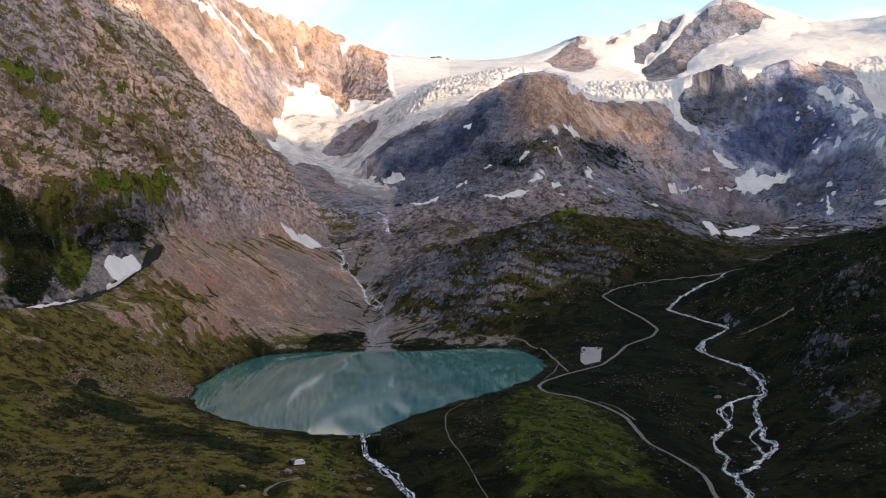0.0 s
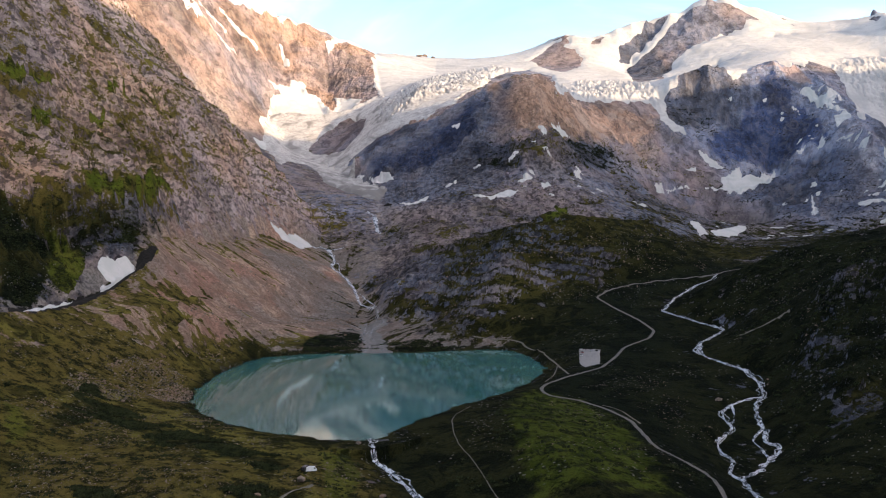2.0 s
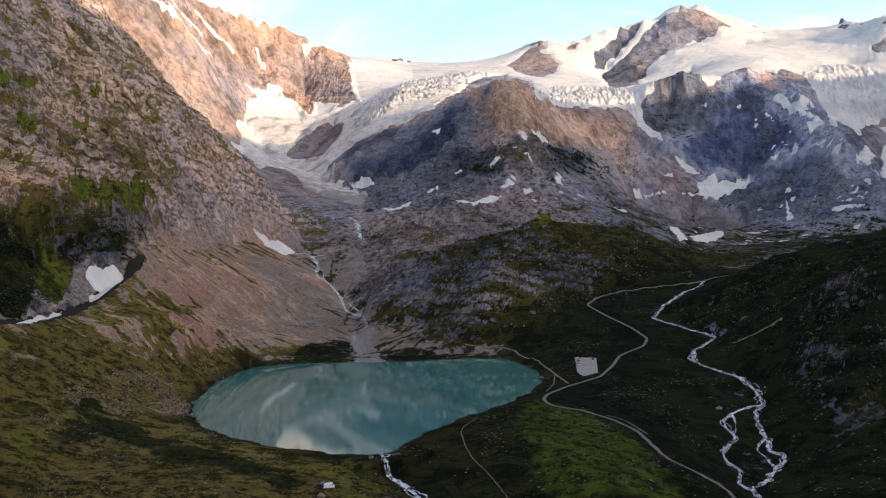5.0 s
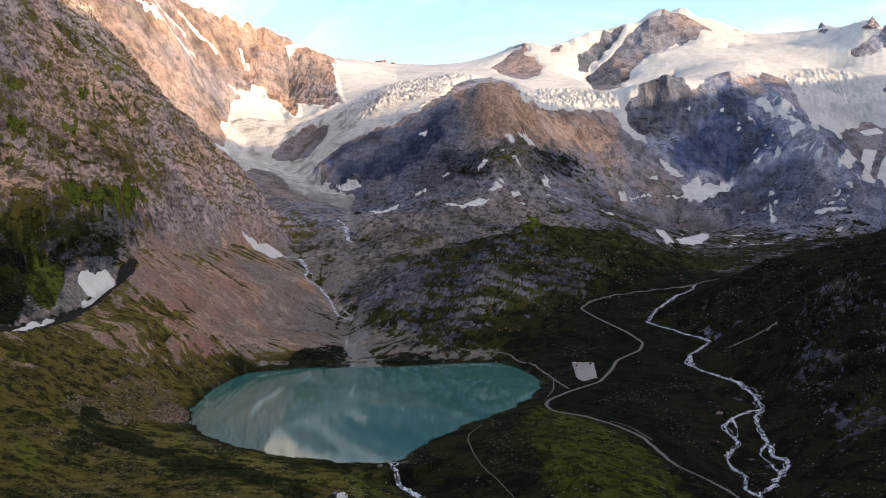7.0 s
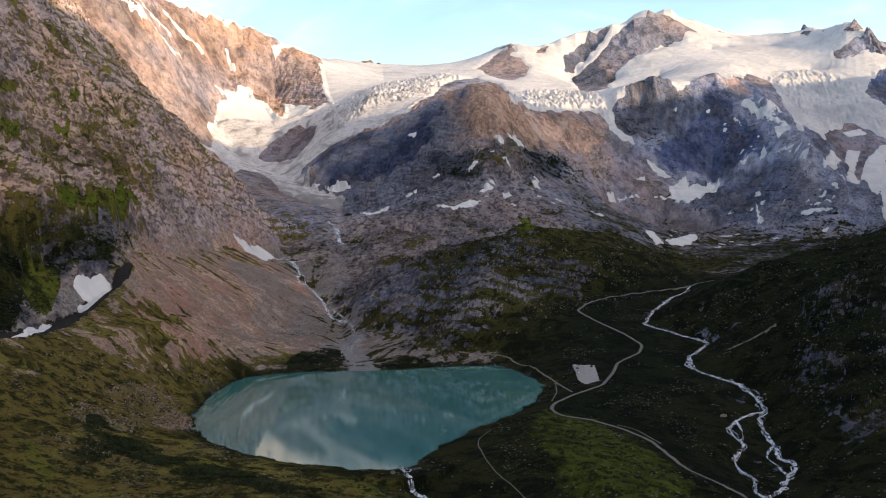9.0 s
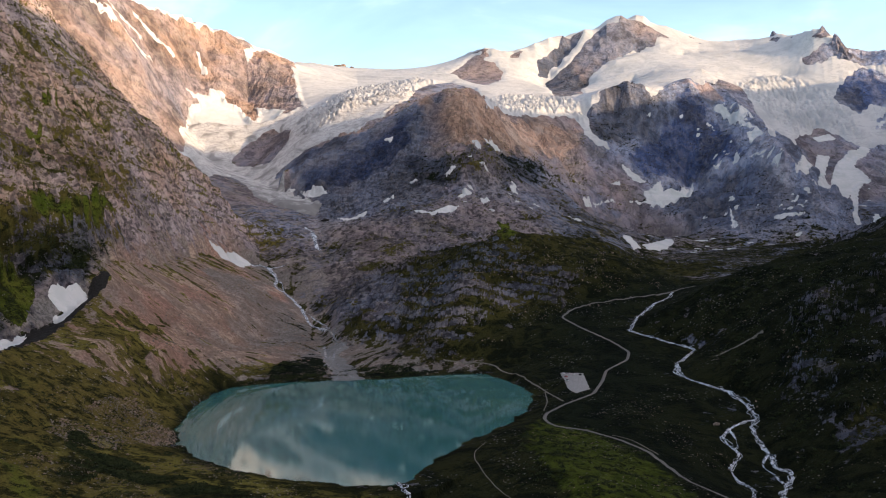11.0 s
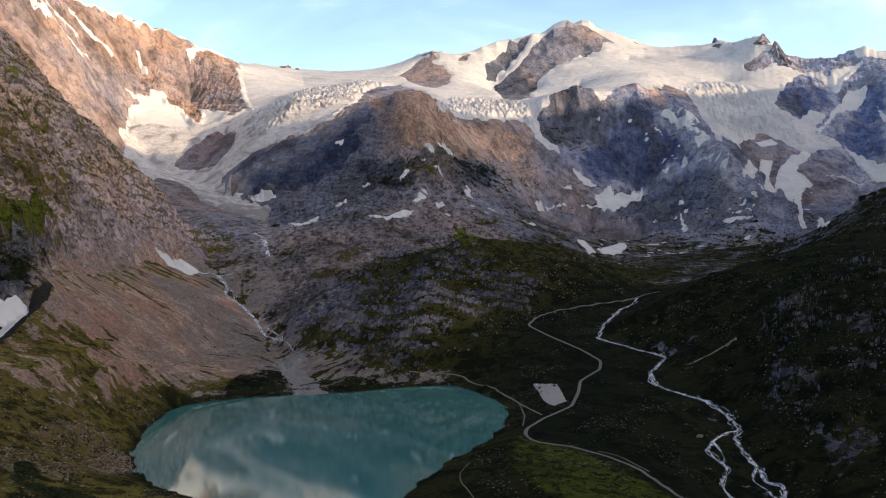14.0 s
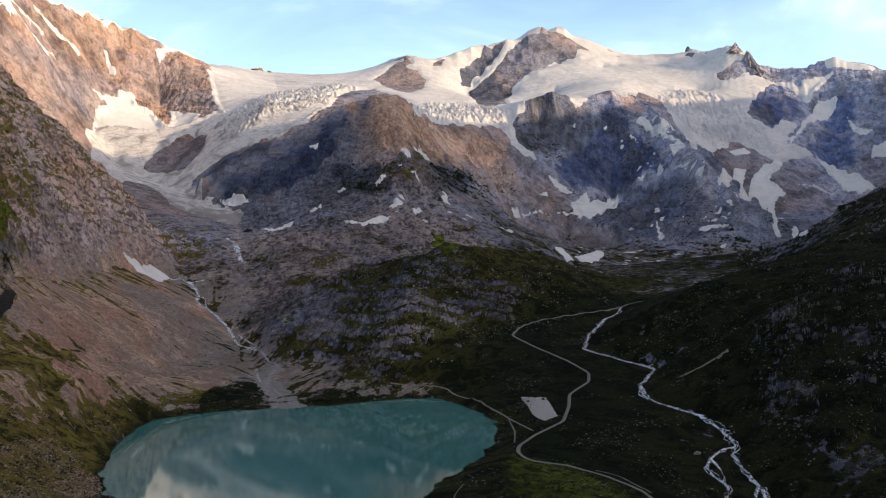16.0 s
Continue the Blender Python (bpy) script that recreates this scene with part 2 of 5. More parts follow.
# ---- the lie of the land: breaklines in metres, z = 0 is the lake ----
SHORE = [(-207, 657), (-219, 715), (-221, 790), (-214, 853), (-200, 908), (-148, 922), (-95, 914), (-44, 902), (7, 906), (51, 905), (76, 897),
         (91, 827), (94, 762), (78, 713), (65, 683), (37, 640), (3, 602), (-21, 568), (-38, 535), (-51, 515), (-64, 513), (-84, 519),
         (-120, 537), (-157, 570), (-187, 612)]
STREAM = [(364, 1056, 66), (342, 1037, 59), (328, 1033, 56), (306, 1006, 50), (284, 985, 43), (255, 935, 34), (271, 912, 29), (288, 873, 23), (296, 862, 21), (295, 848, 20), (281, 835, 17), (255, 804, 14), (246, 784, 12), (241, 772, 10), (243, 753, 7), (250, 744, 5),
          (264, 714, 0), (261, 678, -5), (249, 642, -9), (238, 630, -11), (230, 609, -13), (221, 576, -17), (213, 554, -21), (216, 543, -21), (215, 534, -23), (204, 524, -24), (188, 502, -26), (171, 488, -26), (166, 455, -27), (160, 425, -29), (150, 390, -32)]
SIDE_STREAM = [(249, 644, -9), (235, 643, -10), (221, 631, -11), (205, 615, -13), (201, 595, -15), (201, 580, -17), (192, 568, -19), (183, 559, -20), (178, 549, -21), (176, 536, -23), (178, 520, -24), (171, 506, -25), (167, 498, -25), (170, 485, -26)]
# smaller arms of the streams
BRAIDS = [[(219, 630), (213, 612), (208, 596), (203, 589)], [(220, 574), (211, 566), (204, 555), (204, 545), (204, 526)], [(246, 790), (236, 775), (238, 760)]]
INFLOW_ARMS = [[(-227, 1547), (-206, 1537), (-195, 1527), (-183, 1488), (-178, 1463), (-181, 1435), (-174, 1414), (-161, 1403), (-142, 1364), (-132, 1335), (-128, 1314), (-124, 1291), (-119, 1272), (-107, 1262), (-95, 1224)],
               [(-178, 1463), (-169, 1448), (-166, 1426), (-163, 1405)], [(-132, 1330), (-120, 1315), (-109, 1287), (-100, 1262), (-90, 1215)], [(-161, 1537), (-175, 1525), (-192, 1524)]]
DELTA_ARMS = [[(-95, 1224), (-85, 1150), (-74, 1085), (-86, 1067), (-88, 1028), (-79, 977), (-68, 914)], [(-100, 1120), (-98, 1060), (-92, 1010), (-84, 950), (-86, 912)]]
OUTFLOW = [(-55, 517, -1), (-52, 490, -5), (-34, 455, -9), (-18, 420, -14), (10, 380, -22)]
INFLOW = [(-220, 1542, 116), (-192, 1511, 106), (-179, 1475, 94), (-170, 1423, 78), (-149, 1378, 60), (-129, 1327, 43), (-115, 1287, 29), (-103, 1234, 19), (-104, 1111, 12), (-94, 1042, 7), (-83, 979, 3), (-72, 914, 0)]
ROAD = [(405, 1075, 73), (372, 1062, 70), (340, 1053, 66), (278, 1049, 61), (243, 1047, 57), (216, 1032, 53), (193, 1000, 47), (203, 949, 38), (215, 891, 30), (221, 848, 22), (208, 820, 18), (174, 788, 14), (158, 752, 11), (134, 708, 8), (102, 684, 6), (78, 660, 4), (71, 641, 3), (76, 627, 1), (96, 611, 0), (113, 580, -2), (121, 555, -4), (120, 492, -6), (131, 468, -9), (139, 446, -12), (133, 396, -17)]

# landform: height lines, then how rough (m), grassy, scree-covered, warm-coloured and pale the ground is along them
LAND = {}
LAND["left mountain"] = (
        [(-1000, 700, 850), (-900, 1000, 880), (-800, 1250, 920), (-760, 1380, 900), (-650, 1400, 740), (-534, 1420, 558), (-474, 1450, 455), (-420, 1480, 396),
         (-380, 1550, 354), (-316, 1610, 290), (-266, 1625, 212), (-222, 1618, 138)],
        [(-640, 750, 470), (-560, 950, 440), (-530, 1060, 415), (-503, 1166, 376)],
        [(-467, 917, 280), (-427, 1017, 246), (-418, 1110, 270), (-418, 1208, 304), (-400, 1300, 290), (-334, 1415, 226)],
        [(-427, 854, 162), (-390, 920, 190), (-358, 965, 197), (-379, 1276, 237)],
        (24, 0.66, 0.1, 0.90, 1.5))
LAND["left foot"] = ([(-470, 640, 120), (-425, 740, 105), (-405, 807, 110), (-400, 880, 122), (-350, 960, 142)], (8, 0.52, 0.25, 0.55, 0.8))
LAND["upper scree"] = ([(-350, 965, 142), (-327, 1144, 129), (-296, 1410, 139), (-240, 1530, 122)], (4, 0.30, 0.60, 0.85, 1.2))
LAND["moraine"] = (
        [(-349, 600, 79), (-349, 640, 78), (-343, 690, 76), (-341, 750, 75), (-339, 800, 78), (-337, 860, 87), (-331, 920, 106), (-328, 955, 124)],
        (1.0, 0.45, 0.6, 0.9, 1))
LAND["hollow"] = (
        [(-400, 600, 64), (-392, 650, 63), (-382, 720, 63), (-372, 800, 68), (-362, 860, 78), (-346, 925, 98)],
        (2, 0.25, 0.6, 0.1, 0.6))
LAND["moraine slope"] = (
        [(-260, 816, 53), (-258, 900, 50), (-240, 990, 46), (-230, 1150, 70), (-220, 1300, 90)],
        [(-216, 985, 30), (-178, 1127, 24), (-180, 1250, 50), (-170, 1400, 76)],
        (1.2, 0.06, 0.95, 1.0, 1))
LAND["grooved slope"] = ([(-312, 740, 66), (-294, 784, 68), (-285, 880, 67), (-273, 967, 66)], [(-268, 800, 46), (-262, 880, 46)], (1.2, 0.60, 0.85, 0.95, 1))
LAND["grassy slope"] = (
        [(-330, 480, 52), (-277, 526, 36), (-287, 565, 38), (-278, 608, 29), (-264, 705, 34)],
        [(-232, 590, 13), (-238, 700, 9), (-240, 800, 14), (-232, 870, 14)],
        [(-104, 474, 4), (-138, 400, 12), (-223, 447, 17), (-225, 552, 15)],
        [(-120, 515, 4), (-165, 545, 6), (-200, 590, 6)],
        [(-75, 470, 1), (-77, 444, 1), (-80, 400, 2), (-60, 340, -8)],
        (2.2, 0.80, 0.25, 0.9, 1.1))
LAND["shore"] = ([(*p, 0.4) for p in SHORE + SHORE[:1]], (0.3, 0.5, 0.4, 0.12, 0.55))
LAND["streams"] = (STREAM, SIDE_STREAM, OUTFLOW, (0.5, 0.6, 0.3, 0.05, 0.7))
LAND["inflow"] = (INFLOW, [(-20, 935, 2), (60, 930, 4)], [(-130, 1040, 10), (-60, 1060, 12), (-10, 1040, 20)], (0.8, 0.26, 0.75, 0.20, 0.8))
LAND["road"] = (ROAD, (0.4, 0.85, 0.1, 0.0, 0.7))
LAND["green hill"] = (
        [(-25, 545, 2), (5, 570, 4), (34, 598, 7), (58, 622, 6), (72, 650, 4)],
        [(34, 598, 7), (42, 510, 10), (52, 440, 7), (70, 380, 0)],
        [(-12, 470, -4), (5, 420, -9)],
        [(110, 500, -3), (118, 440, -7)],
        (1.2, 1.0, 0.05, 0.08, 0.9))
LAND["valley"] = (
        [(110, 900, 8), (100, 845, 6), (118, 780, 7), (140, 770, 13)],
        [(150, 880, 20), (165, 830, 17)], [(250, 870, 24), (245, 780, 12), (215, 700, 2)], [(150, 640, 2), (175, 600, -8), (180, 560, -15)],
        [(289, 785, 23), (300, 740, 22)],
        # near-zero warm keeps the turf near-black: valley shade in its colour
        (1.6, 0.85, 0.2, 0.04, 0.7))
LAND["knob hill"] = (
        [(137, 1180, 146), (168, 1192, 161), (223, 1200, 152), (288, 1230, 144), (347, 1260, 137), (395, 1250, 106), (430, 1190, 78)],
        [(137, 1180, 146), (91, 1130, 116), (84, 1057, 81), (57, 1010, 42), (40, 970, 14)],
        [(137, 1180, 146), (100, 1250, 134), (51, 1304, 117), (-50, 1341, 84), (-95, 1330, 48)],
        [(8, 1050, 26), (-40, 1150, 40), (-60, 1260, 55)],
        [(192, 1030, 56), (235, 1105, 92)], [(373, 1284, 117), (420, 1240, 88)],
        (11, 0.60, 0.06, 0.20, 0.52))
LAND["right ridge"] = (
        # beyond (600, 850) the crest is unseen, added to block sky from the valley
        [(290, 955, 48), (350, 942, 79), (400, 930, 102), (440, 920, 111), (485, 915, 118), (530, 890, 126), (600, 850, 135), (680, 790, 170), (780, 690, 240), (900, 560, 320), (1050, 350, 390), (1100, 0, 420), (1000, -300, 380)],
        [(600, 850, 135), (480, 775, 108), (379, 745, 82), (337, 702, 45), (300, 655, 26)],
        [(440, 560, 70), (340, 562, 28), (279, 567, 11)], [(700, 400, 240), (480, 420, 90), (330, 430, 5)],
        # low warm and pale put the slope's shade into its colour
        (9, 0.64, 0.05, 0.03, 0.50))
LAND["far hump"] = (
        [(770, 1268, 100), (826, 1250, 155), (864, 1240, 200), (892, 1220, 214), (930, 1190, 230), (1000, 1120, 260), (1120, 1000, 320)],
        [(775, 1300, 97), (812, 1400, 104), (900, 1520, 108), (1050, 1640, 122), (1250, 1720, 140)],
        (9, 0.45, 0.1, 0.05, 0.55))
LAND["high valley"] = (
        [(430, 1120, 76), (560, 1150, 84), (700, 1240, 90), (760, 1330, 95)],
        [(420, 1400, 95), (560, 1650, 100), (769, 1775, 105), (900, 1830, 110), (1100, 1780, 112), (1250, 1850, 122)],
        [(600, 2040, 136), (671, 2069, 133), (786, 2065, 122), (850, 2040, 130)],
        (4, 0.35, 0.4, 0.15, 0.8))
LAND["step"] = (
        [(-215, 1575, 128), (-111, 1640, 150), (-4, 1593, 170), (101, 1655, 207), (198, 1713, 247), (330, 1760, 240), (456, 1946, 239)],
        [(-60, 1480, 112), (60, 1440, 126), (180, 1440, 138), (300, 1440, 128), (400, 1440, 108)],
        (11, 0.13, 0.36, 0.28, 0.78))
LAND["dome"] = (
        [(-180, 2100, 335), (-113, 2085, 360), (-11, 2085, 400), (77, 2076, 446), (129, 2080, 486), (167, 2090, 516), (240, 2105, 535), (311, 2140, 533), (389, 2250, 520)],
        [(240, 2105, 535), (262, 2000, 430), (286, 1878, 330), (260, 1780, 275), (198, 1713, 249)],
        [(533, 2260, 396), (560, 2200, 340), (638, 2196, 292)],
        (26, 0.34, 0.1, 0.9, 1.22))
# the flank's shade is put into its low warm and pale values
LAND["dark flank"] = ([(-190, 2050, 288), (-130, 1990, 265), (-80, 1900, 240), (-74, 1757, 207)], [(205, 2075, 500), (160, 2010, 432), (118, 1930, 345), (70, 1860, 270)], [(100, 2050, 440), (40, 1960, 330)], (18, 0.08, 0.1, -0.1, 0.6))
LAND["ice lip"] = ([(389, 2270, 508), (496, 2350, 520), (606, 2400, 526), (699, 2450, 515)], (5, 0, 0.1, 0.5, 0.95))
# buttress and foot: blue shade and far haze are put into warm and pale
LAND["buttress"] = (
        [(701, 2450, 503), (755, 2480, 592), (864, 2491, 640), (957, 2490, 606), (1083, 2500, 645), (1186, 2500, 618), (1277, 2480, 530), (1352, 2480, 444)],
        [(864, 2491, 640), (797, 2436, 478), (846, 2345, 384), (880, 2200, 260), (880, 2057, 175)],
        [(1083, 2500, 645), (1112, 2383, 478), (1059, 2214, 337), (1030, 2120, 276), (971, 2005, 185), (930, 1930, 130)],
        [(1186, 2500, 618), (1160, 2260, 440), (1127, 2046, 345), (1150, 1894, 181), (1155, 1830, 120)],
        [(967, 2308, 297), (945, 2210, 235)],
        (19, 0.20, 0.1, 0.0, 1.22))
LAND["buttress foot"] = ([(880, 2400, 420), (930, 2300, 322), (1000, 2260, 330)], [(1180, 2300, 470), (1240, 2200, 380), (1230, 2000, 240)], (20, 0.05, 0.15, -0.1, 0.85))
LAND["green shelf"] = ([(330, 1990, 352), (420, 2040, 322), (520, 2080, 280)], (14, 0.5, 0.2, 0.25, 1.1))
LAND["gully"] = ([(1641, 2794, 708), (1520, 2550, 480), (1400, 2330, 330), (1330, 2150, 220), (1300, 2000, 150)], (6, 0, 0.3, 0.3, 0.8))
# pale is raised for far haze, warm lowered for blue shade
LAND["right massif"] = (
        [(1793, 2880, 905), (1851, 2850, 850), (1903, 2830, 769), (1987, 2800, 782), (2102, 2750, 830), (2212, 2700, 825), (2287, 2650, 766), (2450, 2550, 740), (2750, 2350, 800)],
        [(2102, 2750, 830), (2010, 2620, 600), (1850, 2450, 420), (1700, 2250, 260), (1600, 2080, 170)],
        (15, 0, 0.1, -0.15, 1.5))
LAND["main peak"] = (
        [(576, 3230, 919), (638, 3206, 893), (732, 3230, 914), (853, 3260, 966), (970, 3270, 991), (1065, 3270, 1021), (1118, 3280, 1060), (1270, 3300, 1070), (1342, 3300, 1025),
         (1467, 3310, 990), (1545, 3320, 957), (1750, 3330, 968), (1764, 3200, 945), (1789, 3180, 970), (1808, 3120, 932), (1798, 3000, 915), (1793, 2880, 905)],
        [(1100, 3265, 1042), (1025, 3195, 921), (956, 3100, 811), (891, 2990, 703)],
        [(930, 3240, 929), (845, 3165, 827), (769, 3080, 726)],
        [(740, 3020, 705), (1047, 3100, 832), (1200, 3150, 880)],
        (6, 0, 0.1, 0.35, 0.75))
LAND["ice plateau"] = ([(350, 2900, 703), (378, 2700, 632), (461, 2560, 597), (595, 2640, 604), (740, 2720, 620), (900, 2850, 660), (1047, 2900, 715), (1248, 2800, 736), (1456, 2800, 698), (1641, 2820, 706)], [(1350, 3080, 850), (1520, 3120, 880), (1700, 2950, 830)], [(500, 3050, 765), (600, 3050, 770)], [(41, 3520, 905), (60, 3100, 770), (30, 2700, 645), (-28, 2400, 545), (-110, 2300, 455), (-185, 2200, 345), (-204, 2100, 282)],)
LAND["ice plateau"] += ([(-192, 3350, 893), (-79, 3450, 898), (41, 3520, 905), (212, 3550, 895), (379, 3500, 883), (463, 3400, 900), (576, 3230, 919)],)
LAND["ice plateau"] += ((3, 0, 0, 0.3, 0.9),)
LAND["ice tongue"] = (
        [(-361, 2380, 365), (-286, 2300, 334), (-204, 2100, 282), (-132, 1900, 241), (-105, 1800, 219), (-112, 1690, 180), (-111, 1640, 153)],
        [(-495, 2592, 522), (-440, 2480, 440), (-394, 2387, 380)],
        (4, 0, 0.4, 0.3, 0.8))
LAND["rock island"] = ([(-250, 2560, 505), (-274, 2500, 450), (-270, 2420, 390)], (8, 0, 0.1, 0.5, 0.8))
LAND["back wall"] = (
        [(-1200, 2000, 1100), (-918, 2350, 1040), (-772, 2550, 971), (-646, 2750, 945), (-533, 2850, 931), (-431, 2950, 915), (-356, 3000, 891), (-276, 3020, 866), (-225, 3020, 837), (-186, 2980, 796)],
        [(-772, 2550, 971), (-677, 2443, 838), (-611, 2444, 717), (-560, 2480, 600), (-530, 2500, 545)],
        [(-431, 2950, 915), (-457, 2838, 783), (-495, 2592, 522)],
        [(-276, 3020, 866), (-307, 2897, 765), (-340, 2807, 630), (-310, 2650, 545)],
        (18, 0.02, 0.1, 0.75, 1.0))
LAND["side valley"] = ([(-640, 2150, 430), (-520, 2250, 405), (-420, 2320, 372)], [(-450, 1900, 300), (-350, 1800, 240), (-280, 1700, 190)], (5, 0, 0.5, 0.3, 0.9))
LAND["evening ridge"] = (
        [(1000, -1050, 820), (1150, -750, 860), (1300, -450, 920), (1450, -100, 940), (1600, 250, 960), (1650, 650, 960), (1800, 1050, 880), (2000, 1450, 800), (2150, 1680, 800), (2260, 1960, 850), (2500, 2200, 820), (2750, 2350, 760)],
        [(1250, 1720, 140), (1500, 1900, 165), (1750, 2080, 190), (2050, 2250, 300)],
        (14, 0.1, 0.1, 0.3, 0.8))
LAND["lower valley"] = (
        [(-400, 300, 40), (-150, 300, 0), (0, 300, -28), (130, 300, -46), (250, 300, -20), (420, 330, 50)],
        [(-1200, -200, 500), (-700, -300, 250), (-300, -400, 20), (0, -500, -110), (400, -500, 30), (900, -300, 300), (1400, -200, 480)],
        [(-1500, -1500, 700), (-300, -1800, -200), (0, -1900, -260), (500, -1700, -150), (1600, -1500, 700)],
        (5, 0.7, 0.1, 0.2, 0.8))
ORIGIN = (-60.0, -60.0)


class Noise:
    """Smooth gradient noise over the plane, from a seeded table."""

    def __init__(self, seed):
        rng = np.random.default_rng(seed)
        self.table = np.concatenate([rng.permutation(512)] * 2)
        angles = rng.uniform(0, 2 * np.pi, 512)
        self.gx, self.gy = np.cos(angles), np.sin(angles)

    def __call__(self, x, y):
        xi, yi = np.floor(x).astype(int), np.floor(y).astype(int)
        u, v = x - xi, y - yi
        su, sv = u * u * u * (u * (6 * u - 15) + 10), v * v * v * (v * (6 * v - 15) + 10)
        a, b = self.table[xi & 511], self.table[(xi + 1) & 511]

        def corner(column, dy, du):
            k = self.table[column + ((yi + dy) & 511)] & 511
            return self.gx[k] * (u - du) + self.gy[k] * (v - dy)

        low = corner(a, 0, 0) * (1 - su) + corner(b, 0, 1) * su
        high = corner(a, 1, 0) * (1 - su) + corner(b, 1, 1) * su
        return 1.5 * (low * (1 - sv) + high * sv)


NOISE = Noise(7)


def fractal(x, y, size, octaves, ridged=False, gain=0.5):
    """Octaves of noise from a largest size in metres; ridged ones have sharp crests."""
    total, weight = 0.0, 1.0
    for k in range(octaves):
        n = NOISE(x / size + 17.3 * k, y / size - 9.1 * k)
        total = total + weight * ((0.45 - np.abs(n)) * 2 if ridged else n)
        size, weight = size / 2.03, weight * gain
    return total


def ease(v, low, high):
    v = np.clip((v - low) / (high - low), 0, 1)
    return v * v * (3 - 2 * v)


def relax(value, fixed, rounds):
    """Stretch a skin over the fixed cells of a ring-shaped grid (rows: distance, columns: bearing)."""
    rows, cols = np.indices(fixed.shape)
    for half in range(2 * rounds):
        up, down = np.concatenate([value[:1], value[:-1]]), np.concatenate([value[1:], value[-1:]])
        mean = (up + down + np.roll(value, 1, 1) + np.roll(value, -1, 1)) / 4
        free = ~fixed & ((rows + cols) % 2 == half % 2)
        value[free] += 1.7 * (mean - value)[free]
    return value


def skin():
    """Height and cover of the whole land on a ring grid about ORIGIN: the skin stretched over all breaklines."""
    cols, rows, near = 736, 512, 80.0
    step = 2 * np.pi / cols
    total, count = np.zeros((rows, cols, 6)), np.zeros((rows, cols))
    for landform in LAND.values():
        *lines, cover = landform
        for line in lines:
            for (x0, y0, z0), (x1, y1, z1) in zip(line, line[1:]):
                k = np.linspace(0, 1, 2 + int(np.hypot(x1 - x0, y1 - y0) / 3))
                x, y = x0 + (x1 - x0) * k - ORIGIN[0], y0 + (y1 - y0) * k - ORIGIN[1]
                i = np.clip(np.round(np.log(np.hypot(x, y) / near) / step).astype(int), 0, rows - 1)
                j = np.round(np.arctan2(x, y) / step).astype(int) % cols
                v = np.empty((len(k), 6))
                v[:, 0], v[:, 1:] = z0 + (z1 - z0) * k, cover
                np.add.at(total, (i, j), v)
                np.add.at(count, (i, j), 1)
    total[-4:], count[-4:] = (350, 10, 0, 0.2, 0.3, 0.9), 1
    levels = [(total, count)]
    for _ in range(5):
        t, c = levels[-1]
        levels.append((sum(t[a::2, b::2] for a in (0, 1) for b in (0, 1)), sum(c[a::2, b::2] for a in (0, 1) for b in (0, 1))))
    value = None
    for t, c in reversed(levels):
        fixed = c > 0
        value = np.full(t.shape, t[fixed].sum(0) / c[fixed].sum()) if value is None else np.repeat(np.repeat(value, 2, 0), 2, 1)
        value[fixed] = t[fixed] / c[fixed][:, None]
        value = relax(value, fixed, 90 if len(t) < 200 else 60)
    return value, near, step


SKIN, SKIN_NEAR, SKIN_STEP = skin()


def sample(x, y):
    """The skin's height, roughness, grass, scree and warmth at places, smoothly."""
    dx, dy = x - ORIGIN[0], y - ORIGIN[1]
    r = np.clip(np.log(np.maximum(np.hypot(dx, dy), SKIN_NEAR) / SKIN_NEAR) / SKIN_STEP, 0, SKIN.shape[0] - 1.001)
    a = (np.arctan2(dx, dy) / SKIN_STEP) % SKIN.shape[1]
    i, j = np.floor(r).astype(int), np.floor(a).astype(int) % SKIN.shape[1]
    u, v = (r - i)[..., None], (a - np.floor(a))[..., None]
    n = (j + 1) % SKIN.shape[1]
    return (SKIN[i, j] * (1 - u) + SKIN[i + 1, j] * u) * (1 - v) + (SKIN[i, n] * (1 - u) + SKIN[i + 1, n] * u) * v


CRESTS = ("left mountain", "knob hill", "right ridge", "far hump", "dome", "buttress", "right massif", "main peak", "back wall", "moraine")


def pins():
    """1 far from the crests, 0 on them, on the skin's grid at half its fineness."""
    r = SKIN_NEAR * np.exp(np.arange(0, SKIN.shape[0], 2) * SKIN_STEP)[:, None]
    a = (np.arange(0, SKIN.shape[1], 2) * SKIN_STEP)[None]
    x, y = ORIGIN[0] + r * np.sin(a), ORIGIN[1] + r * np.cos(a)
    return ease(np.min([away(x, y, LAND[name][0]) for name in CRESTS], 0), 0, 110)


def away(x, y, line):
    """Distance from places to a line of points."""
    best = np.full(np.shape(x), 1e9)
    for a, b in zip(line, line[1:]):
        ax, ay, bx, by = a[0], a[1], b[0], b[1]
        length = (bx - ax) ** 2 + (by - ay) ** 2
        k = np.clip(((x - ax) * (bx - ax) + (y - ay) * (by - ay)) / length, 0, 1)
        best = np.minimum(best, np.hypot(x - ax - k * (bx - ax), y - ay - k * (by - ay)))
    return best


def inside(x, y, ring):
    """Signed distance to a closed outline: positive within it."""
    odd = np.zeros(np.shape(x), bool)
    closed = list(ring) + [ring[0]]
    for a, b in zip(closed, closed[1:]):
        crosses = (a[1] > y) != (b[1] > y)
        if a[1] != b[1]:
            odd ^= crosses & (x < a[0] + (y - a[1]) * (b[0] - a[0]) / (b[1] - a[1]))
    return np.where(odd, 1, -1) * away(x, y, closed)


